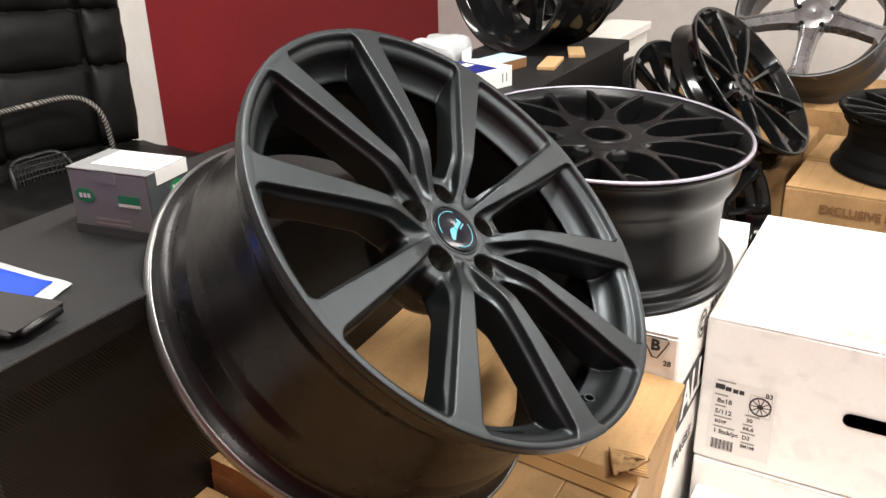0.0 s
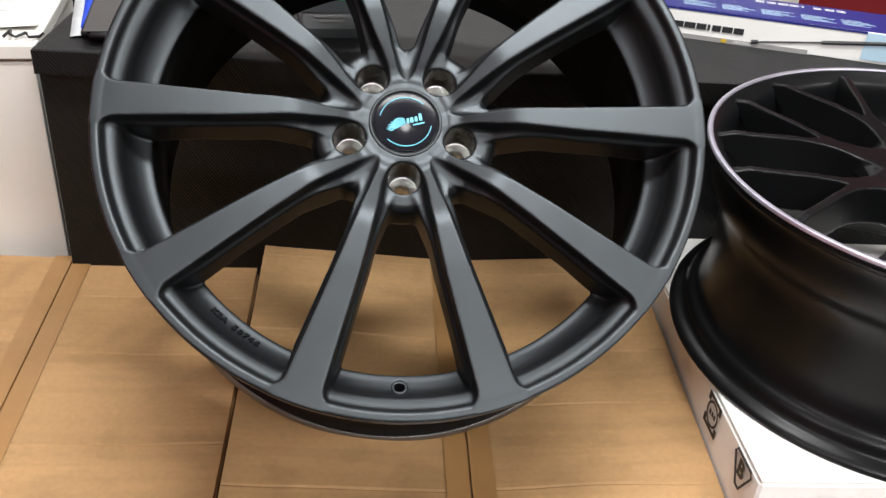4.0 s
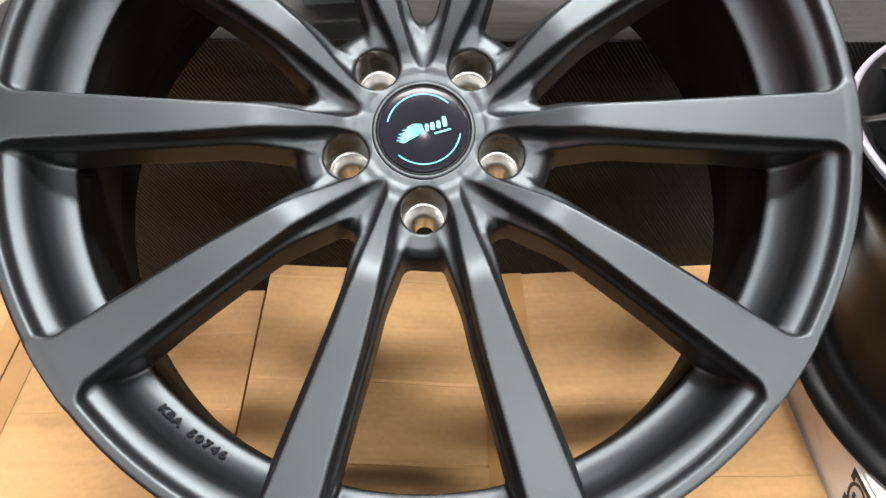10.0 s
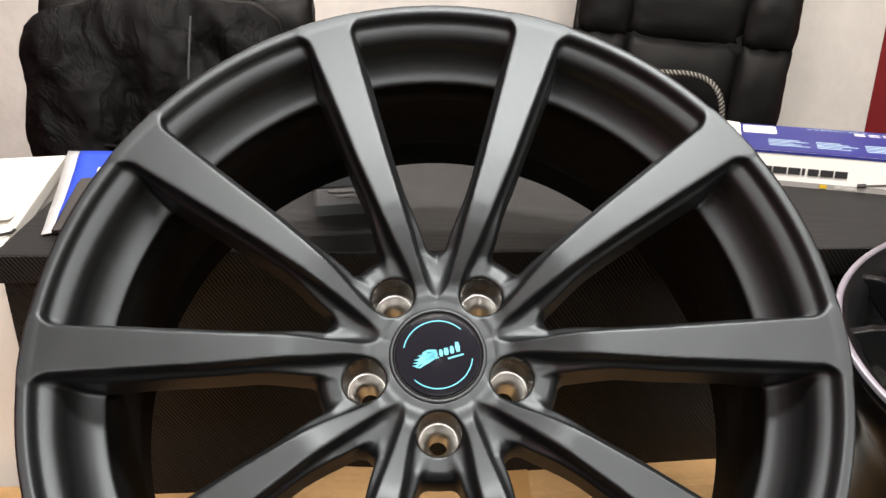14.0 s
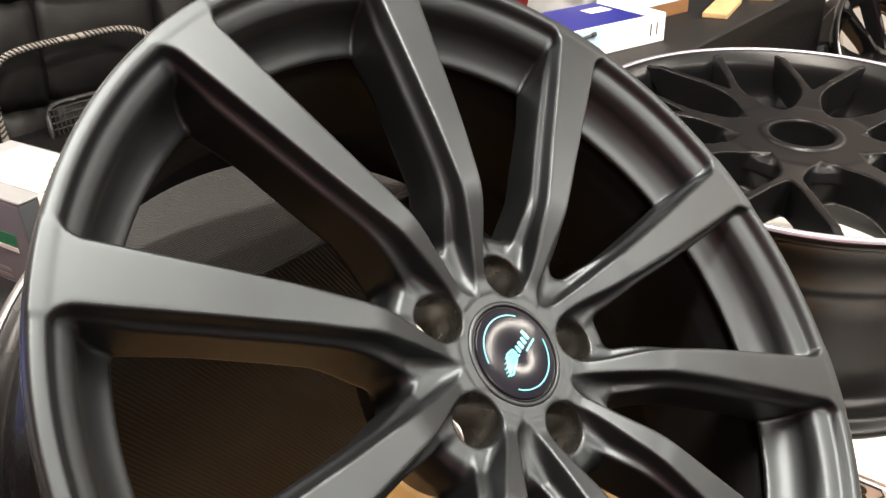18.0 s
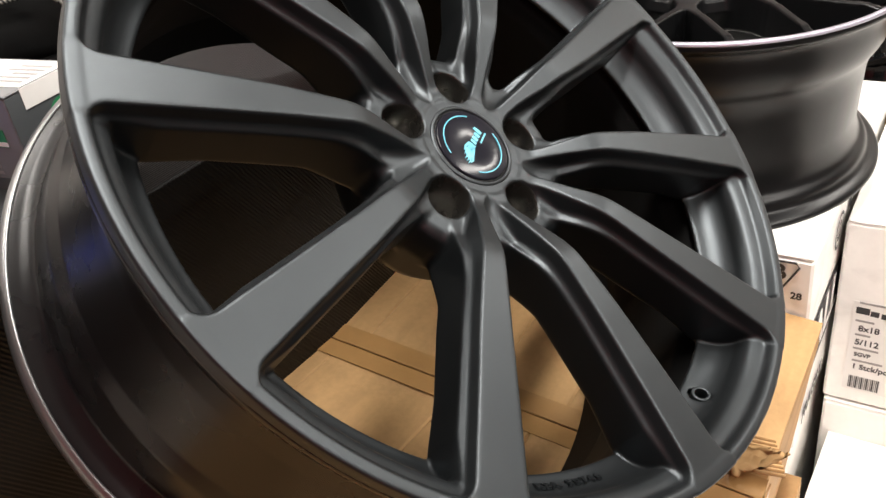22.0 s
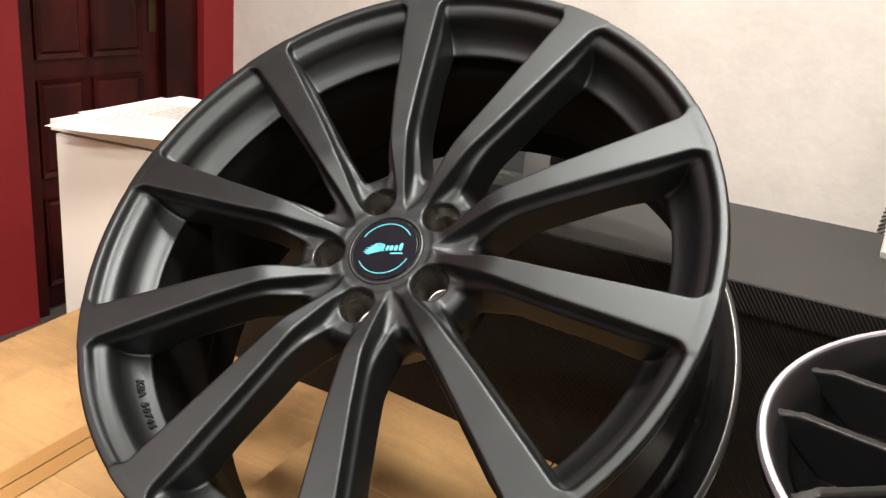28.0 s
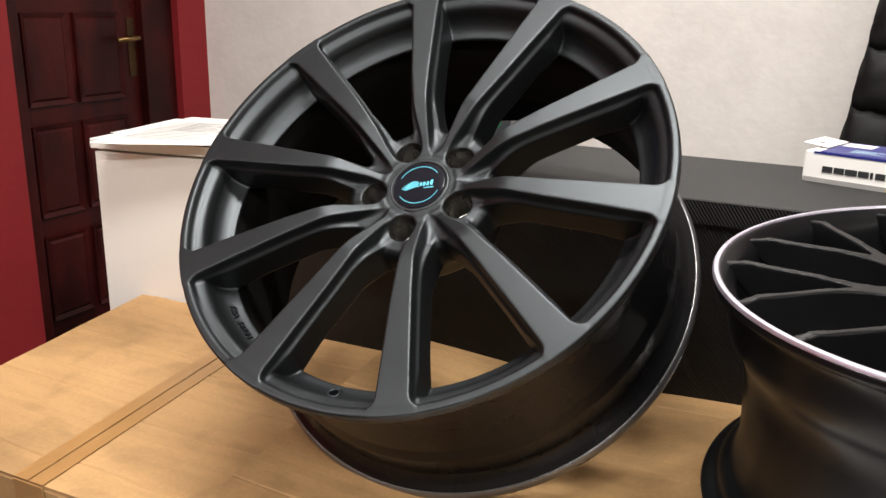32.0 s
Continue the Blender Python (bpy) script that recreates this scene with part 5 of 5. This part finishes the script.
for v in bm.verts:
    x, y, z = v.co * 2
    k = (1 - abs(x) ** 6) * (1 - abs(z) ** 6)
    wob = noise.noise(Vector((x * 2.1, z * 1.7, 1)))
    fold = 0.014 * math.sin(x * 8 + 3.0 * wob + 1.5 * z) + 0.016 * (1 - abs(noise.noise(Vector((x * 3.5, z * 2.6, 3))))) ** 3 + 0.010 * (1 - abs(noise.noise(Vector((x * 6, z * 5 + x * 3, 8))))) ** 6 + 0.006 * (1 - abs(noise.noise(Vector((x * 11 + z * 4, z * 9, 4))))) ** 6
    rise = 0.255 * (1 - 0.16 * abs(x) ** 5) + 0.012 * noise.noise(Vector((x * 4, 2, 0)))
    v.co = Vector((x * (0.228 - 0.02 * max(0, z) ** 3 + 0.012 * noise.noise(Vector((z * 3, x, 5)))), y * (0.05 + 0.025 * k) - (fold * (0.4 + 0.6 * k) if y < 0 else 0), z * rise))
bm.transform(pose(-0.466, 1.02, 0.685, -6, 0, 6))
jacket = tagged(part("jacket", bm, FABRIC, smooth=True), "crumpled black nylon jacket hung over the chair's back", "jacket")
part("zip", rod([(-0.402, 0.930, 0.50), (-0.398, 0.926, 0.6), (-0.408, 0.932, 0.72), (-0.400, 0.945, 0.84), (-0.392, 0.965, 0.92)], 0.0020, 6), GREY_BOX_DARK, jacket, "grey zip")
part("pocket_flap", rod([(-0.60, 0.932, 0.70), (-0.56, 0.925, 0.712), (-0.52, 0.922, 0.708)], 0.004, 6), FABRIC, jacket)

# ---- stock behind ----


carton(pose(1.38, 0.06, FZ, 0, 0, 4), 0.46, 0.40, 0.33, "brown cardboard wheel carton on the floor")
carton(pose(1.75, -0.43, FZ, 0, 0, -3), 0.54, 0.54, 0.310, "brown cardboard wheel carton on the floor")
ex = carton(pose(1.75, -0.43, FZ + 0.311, 0, 0, -3), 0.54, 0.54, 0.294, "brown printed wheel carton in a stack")
text_mesh("EXCLUSIVE LIGHT", 0.030, CARTON_DARK, pose(-0.274, 0.06, 0.245, 90, 0, -90), "box_print", ex, 0.0002, bold=0.001)
carton(pose(1.95, 0.12, FZ, 0, 0, 2), 0.52, 0.50, 0.295, "brown cardboard wheel carton on the floor")
carton(pose(1.95, 0.12, FZ + 0.296, 0, 0, -2), 0.52, 0.50, 0.285, "brown cardboard wheel carton in a stack")
carton(pose(2.50, -0.05, FZ, 0, 0, 2), 0.56, 0.9, 0.33, "brown cardboard wheel carton on the floor")
carton(pose(2.50, -0.05, FZ + 0.331, 0, 0, -2), 0.56, 0.9, 0.30, "brown cardboard wheel carton in a stack")


def faced(x, y, z, nx, ny, nz, turn=0.0):
    """A wheel's frame at a place, its front looking along a direction."""
    return look((x, y, z), (x + nx, y + ny, z + nz)) @ pose(0, 0, 0, 90, 0, 0) @ pose(0, 0, 0, 0, turn, 0)


star_wheel(faced(1.7250, 0.0050, 0.6550, -0.09, -0.755, 0.664, 0), "gloss black multi-spoke alloy wheel leaning on cartons", GLOSS_BLACK, GLOSS_BLACK, R=0.247, width=0.09, n=10, half=0.0070, group="stocked wheels")
star_wheel(faced(1.520, 0.140, 0.625, -0.24, -0.745, 0.62, 20), "gloss black alloy wheel leaning among the stock", GLOSS_BLACK, GLOSS_BLACK, R=0.190, n=10, half=0.008, group="stocked wheels", width=0.085)
star_wheel(faced(2.3100, -0.055, 0.7720, -0.768, 0.014, 0.640, -17), "silver five-spoke alloy wheel with wide spokes leaning on cartons", DARK_SILVER, SILVER, R=0.25, n=5, half=0.026, group="stocked wheels", dish=0.02, trough=0.007)
star_wheel(faced(1.388, -0.028, 0.365, -0.40, -0.88, 0.25, 8), "gloss black alloy wheel standing behind the white box", GLOSS_BLACK, GLOSS_BLACK, R=0.19, n=10, half=0.008, group="stocked wheels", width=0.14)
star_wheel(pose(1.77, -0.440, 0.611, -90, 0, 0), "black multi-spoke alloy wheel lying on a carton", SHADE_BLACK, BLACK_SATIN, R=0.22, width=0.174, n=14, half=0.005, group="stocked wheels")
star_wheel(look((1.32, 0.44, 1.0), (2.2, 0.07, 0.99)) @ pose(0, 0, 0, 90, 0, 0), "large gloss black deep wheel standing on the desk", GLOSS_BLACK, GLOSS_BLACK, R=0.21, width=0.19, n=10, half=0.007, group="stocked wheels")
star_wheel(look((1.70, 0.50, 0.98), (1.2, -0.4, 1.1)) @ pose(0, 0, 0, 90, 0, 0), "gloss black alloy wheel standing on the white counter", GLOSS_BLACK, GLOSS_BLACK, R=0.19, n=10, half=0.008, group="stocked wheels")

# small things on the far part of the desk
bx = thing("small_box", pose(0.955, 0.435, DESK_Z, 0, 0, -14), "small pale blue and brown parts box on the desk", "box")
part("body", slab(-0.065, -0.036, 0, 0.065, 0.036, 0.022, 0.001), CARTON_DARK, bx)
part("blue_top", slab(-0.065, -0.036, 0.0222, 0.065, 0.036, 0.0232), PALE_BLUE, bx)
bx = thing("tissue_pack", pose(0.90, 0.545, DESK_Z, 0, 0, 8), "crumpled clear plastic pack of white tissues", "pack")
part("pack", dented(slab(-0.07, -0.05, 0, 0.07, 0.05, 0.07, 0.012, 2), 0.012, 22, 4), CLEAR_FILM, bx, "", True)
part("label", slab(-0.03, -0.0595, 0.02, 0.03, -0.0585, 0.05), PAPER, bx)
for x, y, rz, ln in ((1.190, 0.335, 24, 0.10), (1.045, 0.340, 12, 0.12)):
    w = tagged(part("wood_wedge", slab(-ln / 2, -0.020, 0, ln / 2, 0.020, 0.009, 0.002), PINE), "short raw pine wedge keeping the wheel from rolling", "wedge", "wood wedges")
    w.matrix_world = pose(x, y, DESK_Z, 0, 0, rz)
cable = tagged(part("cable", rod([(-0.50 + 0.006 * k, 0.36 + 0.012 * math.sin(k * 1.9), 0.7830 + 0.006 * abs(math.sin(k * 0.9))) for k in range(9)], 0.002, 6), PLASTIC, smooth=True), "thin black cable lying on the cabinet", "cable")
